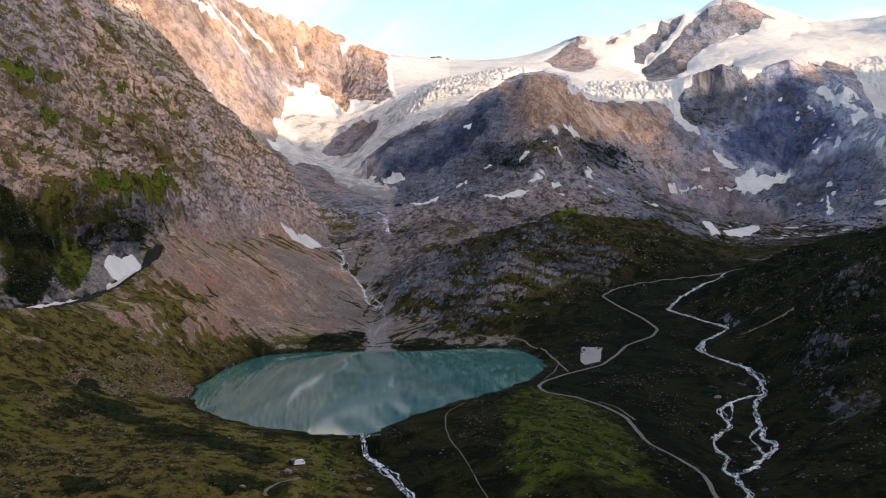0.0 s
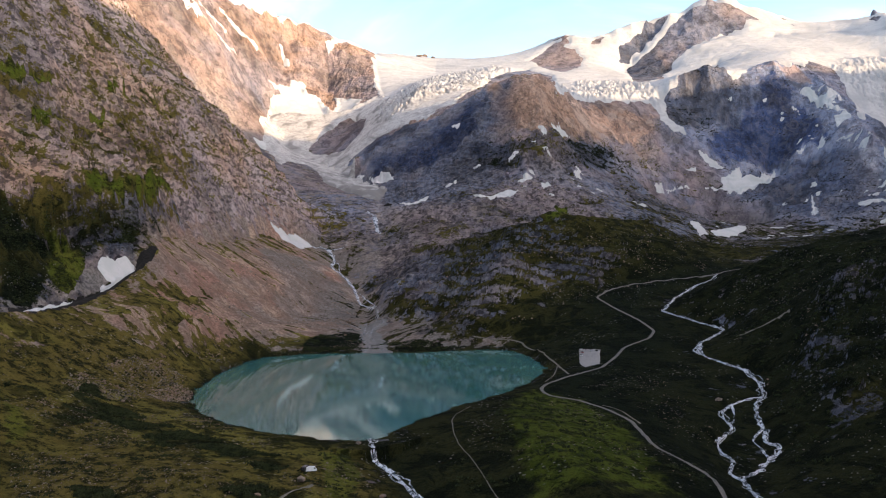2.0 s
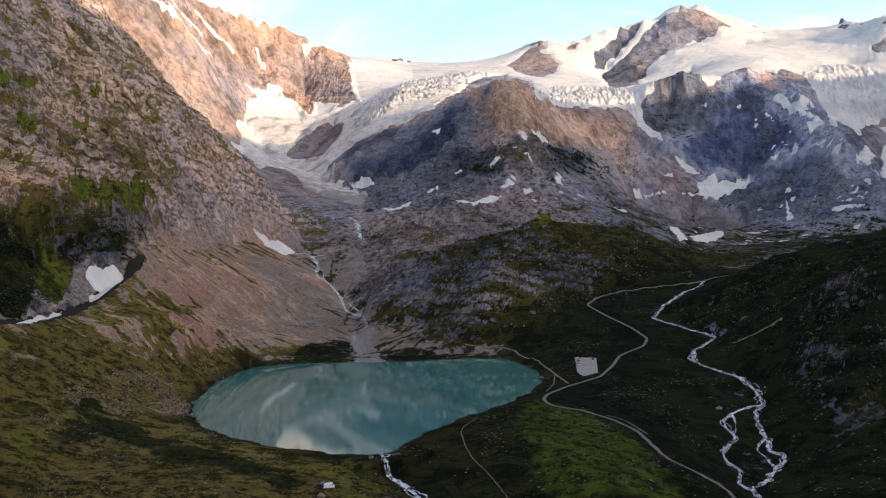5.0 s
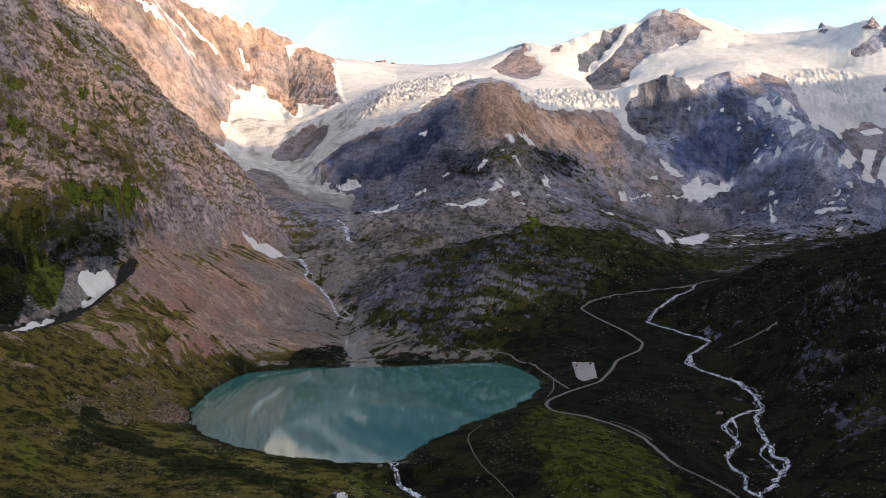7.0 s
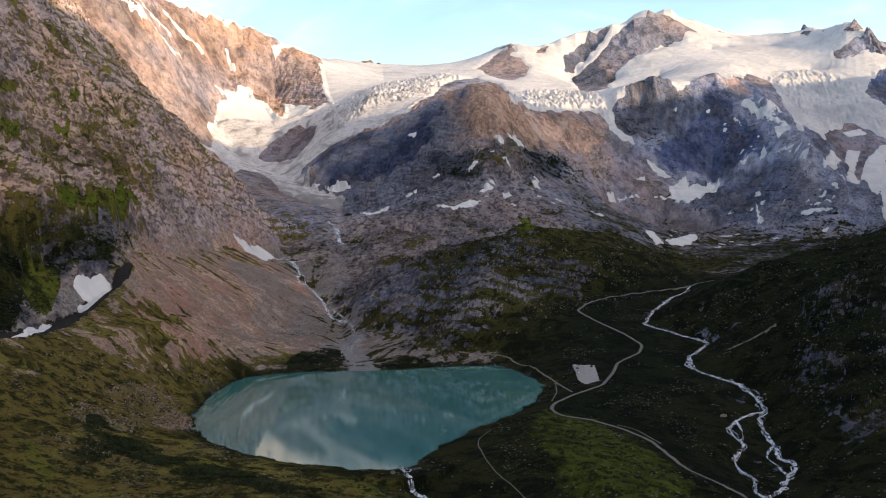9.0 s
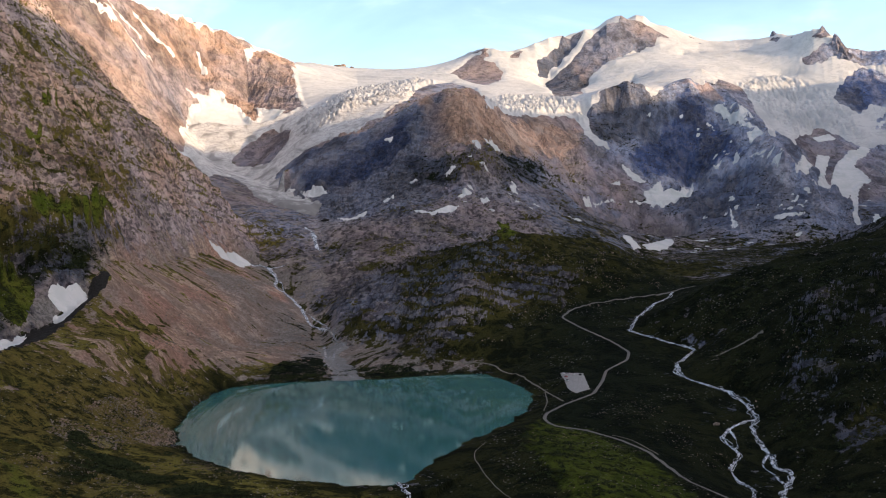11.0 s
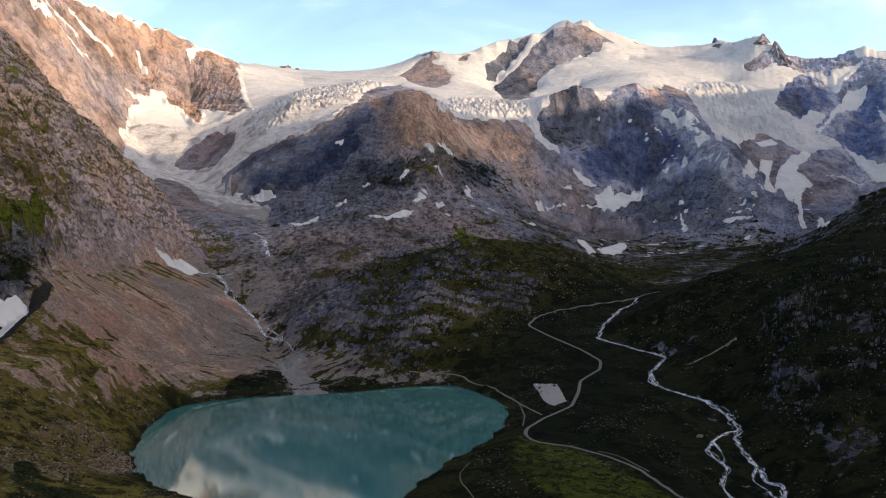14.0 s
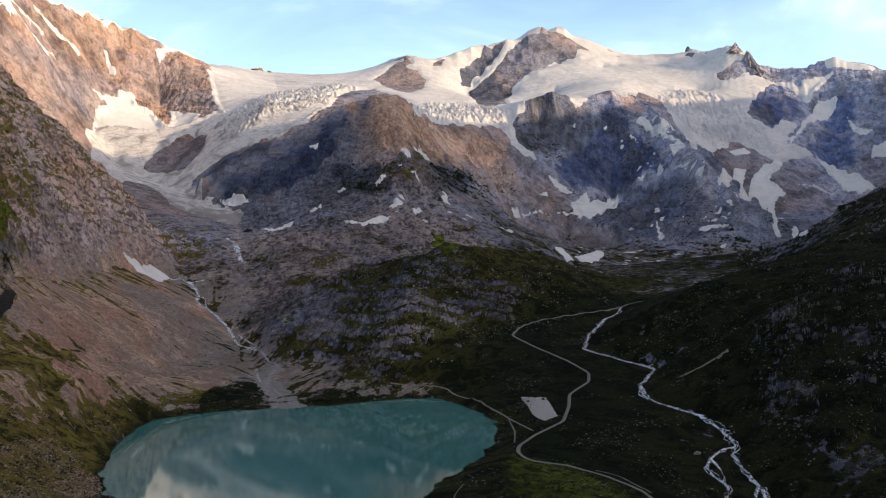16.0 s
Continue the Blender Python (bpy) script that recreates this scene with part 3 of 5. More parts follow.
def within(x, y, ring, margin):
    """inside(), worked out only near the outline."""
    ring = np.array([p[:2] for p in ring], float)
    (x0, y0), (x1, y1) = ring.min(0) - margin, ring.max(0) + margin
    near = (x > x0) & (x < x1) & (y > y0) & (y < y1)
    out = np.full(np.shape(x), -1e3)
    out[near] = inside(x[near], y[near], [tuple(p) for p in ring])
    return out


def near_line(x, y, line, reach):
    line_xy = np.array([p[:2] for p in line], float)
    (x0, y0), (x1, y1) = line_xy.min(0) - reach, line_xy.max(0) + reach
    near = (x > x0) & (x < x1) & (y > y0) & (y < y1)
    out = np.full(np.shape(x), 1e3)
    out[near] = away(x[near], y[near], line)
    return out


PINS = pins()


def pinned(x, y):
    dx, dy = x - ORIGIN[0], y - ORIGIN[1]
    i = np.log(np.maximum(np.hypot(dx, dy), SKIN_NEAR) / SKIN_NEAR) / SKIN_STEP / 2
    j = (np.arctan2(dx, dy) / SKIN_STEP / 2) % PINS.shape[1]
    a, b = np.clip(np.floor(i).astype(int), 0, PINS.shape[0] - 2), np.floor(j).astype(int) % PINS.shape[1]
    u, v, n = np.clip(i - a, 0, 1), j - np.floor(j), (b + 1) % PINS.shape[1]
    return (PINS[a, b] * (1 - u) + PINS[a + 1, b] * u) * (1 - v) + (PINS[a, n] * (1 - u) + PINS[a + 1, n] * u) * v


def land(x, y):
    """Height, grass, scree, warmth and rills of the ground at places."""
    base = sample(x, y)
    z, rough, grass, scree, warm, pale = [base[..., k].copy() for k in range(6)]
    # crags: warped ridges and blocks, with ribs and gullies that run down the slope
    wx, wy = 30 * fractal(x, y, 210, 3), 30 * fractal(x + 500, y - 300, 210, 3)
    crag = fractal(x + wx, y + wy, 260, 5, True) - 0.35
    free = 0.22 + 0.78 * pinned(x, y)
    step = 40.0
    fall = np.arctan2(sample(x, y + step)[..., 0] - sample(x, y - step)[..., 0], sample(x + step, y)[..., 0] - sample(x - step, y)[..., 0])
    ribs, spurs, weight = 0.0, 0.0, 1e-6
    for k in range(4):
        turn = k * np.pi / 4
        share = np.cos(fall - turn) ** 6
        along, across = x * np.cos(turn) + y * np.sin(turn), y * np.cos(turn) - x * np.sin(turn)
        ribs = ribs + share * fractal((along + wx) * 0.45 + 90 * k, across + wy, 60, 4, True, 0.55)
        spurs = spurs + share * fractal((along + 2 * wx) * 0.40 + 300 * k, across + 2 * wy, 230, 2, True, 0.4)
        weight = weight + share
    ribs, spurs = ribs / weight - 0.35, spurs / weight - 0.4
    block = fractal(x + wx * 0.4, y + wy * 0.4, 24, 4, True, 0.62) - 0.4
    soft = fractal(x, y, 60, 5)
    craggy = ease(rough, 2.5, 8)
    z += rough * free * (0.80 * crag + 0.40 * ribs + (0.20 + 0.06 * ease(-y, -1900, -1500)) * block + 2.3 * spurs * ease(rough, 16, 26)) * craggy + rough * 0.55 * soft * (1 - craggy)
    # rock beds: steep faces between tilted ledges
    beds = (z + 0.25 * x + 0.16 * y + 16 * fractal(x, y, 140, 3) + 2 * fractal(x, y, 40, 3)) / 19.0
    part = beds - np.floor(beds)
    z += 19.0 * (ease(part, 0.30, 0.72) - part) * (0.45 + 0.3 * ease(-y, -1900, -1500)) * craggy * ease(rough, 6, 14) * ease(fractal(x + 900, y, 160, 2), -0.5, 0.25)
    # rills down the scree
    rills, weight = 0.0, 1e-6
    for k in range(6):
        turn = k * np.pi / 6
        share = np.cos(fall - turn) ** 12
        along, across = x * np.cos(turn) + y * np.sin(turn), y * np.cos(turn) - x * np.sin(turn)
        rills = rills + share * fractal(along * 0.07 + 40 * k, across + 0.15 * wx, 13, 3)
        weight = weight + share
    rills = rills / weight
    z += 0.4 * rills * ease(scree, 0.4, 0.9) * (1 - craggy)
    z += 0.25 * fractal(x, y, 7, 3) * np.clip(rough, 0.3, 2)
    # beds: road and streams lie in the ground, the lake in its basin
    road = near_line(x, y, ROAD, 20)
    bed = 1 - ease(road, 3, 11)
    z = z * (1 - bed) + base[..., 0] * bed
    for line, width in ((STREAM, 7), (SIDE_STREAM, 4), (OUTFLOW, 4.5), (INFLOW, 5)):
        bed = 1 - ease(near_line(x, y, line, 30), width * 0.6, width * 2.4)
        z = z * (1 - bed) + (base[..., 0] - 0.8) * bed
    lake = within(x, y, SHORE, 60) + 2.0 * fractal(x, y, 22, 3) * 2
    z = np.where(lake > -30, np.where(lake > 0, -0.15 - np.minimum(lake, 40) * 0.12, np.maximum(z, 0.12 + 0.05 * np.minimum(-lake, 30))), z)
    return z, grass, scree, warm, pale, rills

# ---- outlines of snow, ice, tracks and lots, in metres ----
SNOW_PATCHES = [[(-373, 892), (-366, 910), (-353, 928), (-344, 930), (-340, 916), (-340, 897), (-344, 883), (-345, 866), (-348, 852), (-360, 866), (-362, 874), (-357, 890)],
    [(-347, 677), (-380, 791), (-370, 825), (-341, 727), (-341, 681)],
    [(-292, 1467), (-277, 1485), (-253, 1525), (-225, 1544), (-236, 1454), (-267, 1477)],
    [(82, 1644), (103, 1628), (176, 1653), (169, 1628), (119, 1621), (97, 1621)],
    [(179, 1674), (195, 1699), (213, 1698), (193, 1674)],
    [(228, 1682), (251, 1690), (243, 1672), (227, 1667)],
    [(318, 1794), (331, 1813), (328, 1766), (316, 1758)]]
SNOW_PATCHES += [[(261, 1935), (274, 1921), (280, 1907), (265, 1897)],
    [(303, 1990), (325, 2014), (349, 2009), (333, 2004), (297, 1916)],
    [(583, 2104), (607, 2121), (609, 2109), (587, 2085)],
    [(612, 2114), (677, 2145), (695, 2152), (620, 2114)],
    [(739, 2166), (789, 2170), (793, 2198), (834, 2225), (859, 2238), (852, 2203), (897, 2195), (970, 2265), (908, 2148), (845, 2150), (823, 2137), (778, 2164)],
    [(757, 2272), (780, 2265), (816, 2233), (798, 2230), (768, 2249)],
    [(695, 2197), (736, 2226), (723, 2200)]]
SNOW_PATCHES += [[(561, 1761), (585, 1775), (582, 1704), (552, 1674)],
    [(594, 1731), (647, 1784), (732, 1891), (712, 1826), (655, 1741), (596, 1705)],
    [(992, 2246), (1015, 2215), (1050, 2232), (1020, 2207)],
    [(1054, 2192), (1087, 2229), (1072, 2179), (1061, 2174)],
    [(1082, 2157), (1093, 2128), (1098, 2092)],
    [(1016, 1920), (1045, 1903), (1084, 1893), (1068, 1892), (1018, 1896)],
    [(1118, 2423), (1132, 2424), (1154, 2404), (1160, 2345), (1215, 2372), (1216, 2350), (1150, 2304), (1162, 2240), (1144, 2261), (1140, 2293), (1140, 2378)],
    [(998, 2415), (1014, 2413), (1008, 2405)],
    [(900, 2430), (922, 2435), (913, 2429)]]
SNOW_PATCHES += [[(57, 2025), (79, 2017), (76, 2003)],
    [(-66, 1729), (-6, 1724), (-11, 1706), (-43, 1695)],
    [(-147, 2024), (-91, 1963), (-83, 1936), (-131, 1961)],
    [(-206, 2092), (-173, 2064), (-161, 2039), (-193, 2032)],
    [(32, 1763), (56, 1779), (58, 1775), (41, 1741)],
    [(97, 1824), (116, 1833), (110, 1800)],
    [(960, 2033), (931, 1940), (926, 1934), (913, 1936)],
    [(-497, 2634), (-465, 2668), (-508, 2675), (-476, 2700), (-446, 2711), (-443, 2743), (-399, 2744), (-390, 2713), (-345, 2704), (-316, 2650), (-300, 2600), (-380, 2590), (-498, 2595)]]
SNOW_STREAKS = [[(-720, 2425), (-704, 2429), (-666, 2435), (-641, 2497), (-625, 2533), (-595, 2598)], [(-715, 2552), (-699, 2558), (-671, 2566), (-646, 2604), (-622, 2620)],
                [(-655, 2660), (-622, 2677), (-590, 2694), (-545, 2714)], [(-488, 2816), (-477, 2803), (-458, 2776)], [(-690, 2430), (-655, 2460), (-635, 2500)]]
SNOW_PATCHES += [
    [(-349, 2949), (-308, 3003), (-334, 2899)],
    [(1196, 2007), (1474, 2344), (1535, 2384), (1640, 2431), (1643, 2412), (1520, 2323), (1525, 2282), (1514, 2232), (1456, 2202), (1427, 2174), (1236, 1907), (1225, 1876), (1208, 1881), (1400, 2170), (1200, 1972)],
    [(1262, 1885), (1324, 1946), (863, 1319), (856, 1330)]]
SNOW_PATCHES += [[(1790, 2439), (1817, 2386), (1825, 2332), (1853, 2316), (1851, 2246), (1777, 2220), (1748, 2258), (1788, 2393)],
    [(1594, 2290), (1680, 2315), (1733, 2272), (1668, 2301)],
    [(2019, 2553), (1986, 2457), (2018, 2427), (1985, 2427), (1965, 2460)],
    [(1971, 2381), (2013, 2369), (1978, 2334), (1934, 2354)],
    [(1099, 2066), (1123, 2042), (1152, 2056), (1102, 2038)],
    [(1015, 1922), (1048, 1903), (1085, 1895), (1077, 1894), (1017, 1900)],
    [(1028, 1845), (1039, 1838), (1031, 1829), (1021, 1833)],
    [(1496, 2494), (1559, 2496), (1564, 2467), (1496, 2462)]]
SNOW_PATCHES += [[(1136, 2252), (1165, 2238), (1155, 2192), (1109, 2186)],
    [(1751, 2522), (1787, 2530), (1844, 2569), (1985, 2651), (2045, 2636), (2041, 2620), (1957, 2581), (1871, 2570), (1797, 2531), (1737, 2490)],
    [(1931, 2669), (1977, 2730), (2046, 2717), (2095, 2699), (1989, 2678), (1940, 2650)],
    [(1170, 2362), (1212, 2402), (1232, 2402), (1222, 2388), (1174, 2340)],
    [(929, 2496), (965, 2484), (990, 2505), (955, 2465), (936, 2464)],
    [(1130, 2003), (1457, 2407), (1487, 2391), (1180, 2028), (1125, 1991)]]
SNOW_PATCHES += [[(-309, 2729), (-267, 2698), (-231, 2675), (-200, 2650), (-230, 2603), (-297, 2600), (-288, 2656), (-294, 2708)],
    [(-492, 2405), (-495, 2590), (-455, 2596), (-430, 2547), (-407, 2502), (-361, 2422), (-341, 2389), (-310, 2320), (-330, 2160), (-400, 2200), (-446, 2300), (-487, 2310), (-467, 2330), (-446, 2352), (-468, 2393)]]
TONGUE = [(-487, 2466), (-492, 2602), (-427, 2611), (-301, 2611), (-243, 2610), (-190, 2623), (-149, 2658), (-73, 2525), (32, 2523), (149, 2678), (223, 2741), (177, 2538), (83, 2264), (0, 2145), (-75, 2211), (-137, 2257), (-192, 2247), (-218, 2238), (-191, 2086), (-131, 1958), (-100, 1849), (-112, 1782), (-139, 1809), (-199, 1877), (-248, 1939), (-280, 2066), (-330, 2195), (-363, 2006), (-394, 2073), (-470, 2362)]
ISLAND = [(-348, 2453), (-313, 2508), (-269, 2555), (-239, 2564), (-185, 2512), (-186, 2461), (-202, 2372), (-239, 2333), (-290, 2382), (-326, 2401), (-349, 2413)]
UPPER_ICE = [(-170, 2960), (-200, 3150), (-192, 3520), (41, 3700), (400, 3700), (560, 3420), (850, 3420), (1100, 3440), (1600, 3480), (1950, 3380), (1930, 2960), (1849, 2823), (1850, 2778), (1946, 2748), (1978, 2690), (1943, 2684), (1926, 2724), (1885, 2760), (1799, 2735), (1714, 2681), (1683, 2653), (1700, 2604), (1719, 2568), (1770, 2596), (1826, 2585), (1824, 2563), (1763, 2534), (1723, 2496), (1770, 2462), (1782, 2437), (1686, 2427), (1620, 2413), (1589, 2486), (1549, 2538), (1448, 2491), (1168, 2174), (1163, 2172), (1263, 2370), (1352, 2605), (1371, 2720)]
UPPER_ICE += [(1304, 2748), (1122, 2477), (1050, 2532), (988, 2486), (921, 2473), (1060, 2928), (861, 2589), (764, 2470), (718, 2454), (706, 2369), (731, 2311), (700, 2303), (681, 2357), (667, 2416), (589, 2363), (495, 2322), (426, 2270), (336, 2107), (445, 2840), (385, 2962), (293, 2932), (233, 2792), (147, 2651), (31, 2498), (-73, 2504), (-149, 2647), (-166, 2750), (-180, 2880), (-187, 2973)]
ROCK_IN_ICE = [[(405, 3099), (470, 3186), (519, 3215), (562, 3205), (573, 3182), (534, 3169), (580, 3149), (607, 3080), (572, 2987), (491, 2908), (443, 2968)],
    [(760, 3169), (828, 3213), (916, 3268), (990, 3262), (955, 3235), (891, 3192), (811, 3145), (783, 3112), (750, 3115)],
    [(703, 2700), (740, 2950), (774, 3089), (888, 3151), (989, 3226), (1095, 3275), (1240, 3280), (1311, 3245), (1369, 3212), (1277, 3195), (1240, 3154), (1171, 3167), (1064, 3114), (943, 3045), (857, 2903), (760, 2650), (712, 2585)],
    [(1449, 3270), (1493, 3204), (1461, 3186), (1427, 3235)],
    [(515, 3256), (545, 3238), (580, 3209), (554, 3196)]]
ROCK_IN_ICE += [[(685, 3217), (718, 3211), (699, 3186), (650, 3170)],
    [(1699, 3107), (1764, 3152), (1762, 3060), (1721, 3058)],
    [(1692, 2870), (1724, 2850), (1805, 2850), (1849, 2855), (1910, 2892), (1862, 2775), (1818, 2808), (1739, 2802), (1693, 2824)],
    [(1772, 2902), (1798, 2887), (1830, 2869), (1806, 2865)],
    [(1777, 3063), (1772, 2995), (1773, 2980), (1758, 3013)]]
SUMMIT_SNOW = [
    [(2081, 2741), (2112, 2756), (2197, 2684), (2251, 2633), (2225, 2627), (2179, 2678), (2113, 2705)],
]
ICEFALLS = [
    [(322, 2134), (491, 2563), (627, 2702), (687, 2574), (706, 2491), (700, 2392), (663, 2406), (589, 2362), (494, 2318), (425, 2268), (336, 2107)],
    [(-143, 2528), (-73, 2594), (83, 2820), (261, 3010), (352, 2910), (223, 2674), (62, 2437), (-57, 2350), (-123, 2352)],
    [(1354, 2713), (1574, 2810), (1696, 2646), (1665, 2456), (1586, 2497), (1448, 2491), (1393, 2562)],
]
FALL = [(-134, 1705, 186), (-119, 1687, 177), (-112, 1646, 156), (-102, 1593, 139)]
LAKE_PATH = [(36, 948, 14), (63, 937, 7), (89, 908, 6), (101, 830, 6), (105, 763, 4), (104, 697, 5)]
SHORE_PATH = [(105, 763, 3), (94, 714, 3), (80, 672, 3)]
HILL_PATH = [(12, 578, 5), (1, 560, 4), (-2, 544, 4), (-2, 513, 3), (2, 484, 0), (8, 458, -2), (13, 430, -6), (20, 403, -8)]
TRACK = [(-87, 385, 1), (-90, 391, 3), (-88, 398, 3), (-83, 402, 3), (-77, 415, 1)]
GRAVEL_SCAR = [(283, 785, 21), (299, 783, 28), (313, 777, 36), (330, 771, 46)]
VALLEY_TRACK = [(110, 596, -1), (121, 585, -3), (126, 550, -6)]
PARKING = [(135, 812), (151, 789), (137, 727), (123, 721), (122, 744)]
CARS = [(136, 805, 10), (139, 801, 10), (142, 792, 11), (146, 783, 11), (133, 787, 10), (128, 768, 9)]
VANS = [(-81, 439, 1), (-84, 439, 2)]
BIG_BOULDERS = [(-83, 416, 2), (-60, 497, 1), (-42, 421, -9), (210, 634, -9), (-100, 391, 4)]
ICE_CAVE = [(-92, 1739, 200)]
MEADOWS = [[(-398, 936), (-397, 950), (-382, 959), (-360, 964), (-362, 996), (-363, 1028), (-381, 1124), (-366, 1145), (-356, 1048), (-355, 994), (-365, 957), (-380, 937), (-390, 920)],
    [(-487, 912), (-482, 938), (-475, 977), (-467, 1017), (-466, 1012), (-468, 949), (-483, 904)],
    [(-445, 911), (-441, 930), (-443, 969), (-431, 920), (-443, 909)],
    [(-447, 1074), (-441, 1108), (-436, 1099), (-443, 1073)],
    [(-451, 1152), (-461, 1244), (-459, 1241), (-443, 1143)]]
MEADOWS += [[(-406, 868), (-402, 883), (-386, 879), (-376, 876), (-375, 853), (-372, 832), (-384, 842), (-401, 866)],
    [(-279, 508), (-264, 496), (-244, 470), (-237, 446), (-240, 435)],
    [(-412, 863), (-402, 882), (-389, 887), (-378, 887), (-380, 860), (-372, 845), (-376, 820), (-381, 814), (-397, 830), (-402, 862)],
    [(-83, 483), (-66, 486), (-55, 452), (-58, 399), (-70, 407)],
    [(53, 615), (74, 635), (94, 618), (108, 579), (112, 522), (108, 450), (104, 410), (36, 399), (33, 467), (35, 546)],
    [(235, 1557), (260, 1571), (181, 1177), (163, 1177)]]
DELTA = [(-108, 1107), (-99, 1093), (-88, 1100), (-72, 1091), (-66, 1076), (-76, 1062), (-80, 1041), (-70, 995), (-62, 963), (-62, 938), (-52, 910), (-64, 894), (-90, 900), (-92, 928), (-84, 949), (-90, 977), (-97, 1027), (-105, 1066)]
LEFT_BANK = [(-147, 994), (-103, 1042), (-94, 983), (-98, 936), (-128, 929), (-154, 926), (-162, 938)]
RIGHT_BANK = [(-60, 957), (-33, 964), (7, 932), (32, 921), (7, 911), (-48, 912)]
ROCKFALL = [(-259, 511), (-267, 550), (-283, 609), (-273, 667), (-258, 731), (-243, 760), (-228, 739), (-209, 668), (-216, 621), (-223, 568), (-228, 556), (-248, 586), (-266, 609), (-263, 583), (-253, 535)]
NEAR_SLOPE = [(-323, 591), (-308, 665), (-235, 736), (-192, 618), (-129, 510), (-68, 504), (-47, 427), (-42, 413), (-198, 357)]
GREEN_HILL = [(27, 583), (73, 631), (108, 582), (128, 507), (140, 454), (145, 443), (-5, 420), (1, 471), (13, 526)]
VALLEY_STONES = [(97, 722), (136, 729), (166, 708), (198, 636), (188, 568), (169, 526), (148, 526), (138, 592), (110, 617)]
KNOB_SLOPE = [(-36, 1090), (12, 1165), (90, 1122), (143, 1163), (209, 1173), (336, 1221), (365, 1130), (359, 1068), (301, 1048), (193, 1016), (113, 951), (60, 946), (7, 958)]
SCREE_FAN = [(-270, 852), (-281, 1111), (-257, 1307), (-197, 1392), (-112, 1168), (-93, 1038), (-198, 923), (-224, 829), (-248, 795)]
DARK_SIDE = [(330, 927), (392, 920), (470, 874), (287, 534), (220, 412), (192, 445), (228, 560), (276, 712), (283, 798)]
FAR_SHORE = [(-203, 915), (-151, 952), (-102, 990), (-46, 966), (46, 940), (93, 888), (70, 912), (7, 927), (-97, 932), (-196, 912)]
SHRUB_BAND = [(-266, 594), (-262, 604), (-244, 576), (-206, 548), (-162, 504), (-140, 488), (-115, 467), (-95, 462), (-93, 440), (-104, 433), (-130, 452), (-153, 473), (-171, 469), (-201, 505), (-228, 529), (-230, 492), (-233, 471), (-242, 489), (-248, 516), (-256, 558)]
HEATH_PATCHES = [[(-119, 394), (-101, 408), (-90, 394), (-106, 382)], [(-185, 384), (-168, 384), (-156, 371), (-174, 367)]]
BEHIND_MORAINE = [(-430, 794), (-423, 846), (-405, 868), (-386, 850), (-376, 839), (-383, 793), (-390, 754), (-396, 726)]
LEFT_LEDGES = [(-444, 822), (-406, 889), (-359, 958), (-346, 1037), (-349, 945), (-391, 905), (-422, 844), (-433, 800)]
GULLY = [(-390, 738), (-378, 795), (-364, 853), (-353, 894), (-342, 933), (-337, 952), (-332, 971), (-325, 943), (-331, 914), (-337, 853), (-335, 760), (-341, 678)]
# zones of differing rock and growth, and of shade put into the rock colour: outline, more grass, warmer, lighter,
# raggedness in metres (and by how much it reaches further)
ROCK_SHADE_ZONES = [
    # the dome's left flank, turned from the sun: its shade painted navy
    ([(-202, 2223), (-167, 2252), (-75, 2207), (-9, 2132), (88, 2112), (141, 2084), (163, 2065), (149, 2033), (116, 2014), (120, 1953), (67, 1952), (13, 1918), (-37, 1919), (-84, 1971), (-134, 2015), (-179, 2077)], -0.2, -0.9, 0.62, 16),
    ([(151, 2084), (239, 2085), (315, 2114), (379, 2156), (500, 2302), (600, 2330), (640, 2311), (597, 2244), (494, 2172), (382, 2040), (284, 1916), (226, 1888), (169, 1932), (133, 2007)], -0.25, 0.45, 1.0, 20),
    # the buttress's shadow, painted navy
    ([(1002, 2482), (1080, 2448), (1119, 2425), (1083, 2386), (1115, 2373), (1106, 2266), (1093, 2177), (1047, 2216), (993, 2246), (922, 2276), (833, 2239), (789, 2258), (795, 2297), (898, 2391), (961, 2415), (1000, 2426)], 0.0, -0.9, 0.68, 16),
    # shade painted over the buttress's upper left
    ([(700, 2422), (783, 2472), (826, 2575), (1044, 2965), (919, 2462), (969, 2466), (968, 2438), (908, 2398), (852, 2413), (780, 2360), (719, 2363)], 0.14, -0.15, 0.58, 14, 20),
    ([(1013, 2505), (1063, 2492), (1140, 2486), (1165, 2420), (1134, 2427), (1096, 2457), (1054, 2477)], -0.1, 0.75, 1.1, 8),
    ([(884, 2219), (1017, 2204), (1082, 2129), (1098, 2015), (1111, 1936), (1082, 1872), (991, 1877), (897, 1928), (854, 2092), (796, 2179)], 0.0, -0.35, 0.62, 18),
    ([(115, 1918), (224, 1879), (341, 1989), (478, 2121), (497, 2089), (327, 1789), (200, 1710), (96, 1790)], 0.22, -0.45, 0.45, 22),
    # main peak: left face darkened as its shaded side
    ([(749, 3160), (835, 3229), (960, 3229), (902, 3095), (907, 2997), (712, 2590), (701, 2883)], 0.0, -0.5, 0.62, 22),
    # main peak: right face lightened as its lit side
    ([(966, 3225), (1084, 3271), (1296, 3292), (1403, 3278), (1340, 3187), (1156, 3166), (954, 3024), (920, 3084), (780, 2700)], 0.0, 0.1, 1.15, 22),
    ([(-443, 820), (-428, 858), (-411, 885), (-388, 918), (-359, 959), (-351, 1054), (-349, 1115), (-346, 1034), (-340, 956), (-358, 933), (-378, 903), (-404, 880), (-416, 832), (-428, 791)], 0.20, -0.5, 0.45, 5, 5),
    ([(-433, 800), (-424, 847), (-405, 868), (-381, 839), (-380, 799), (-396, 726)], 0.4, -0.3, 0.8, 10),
]
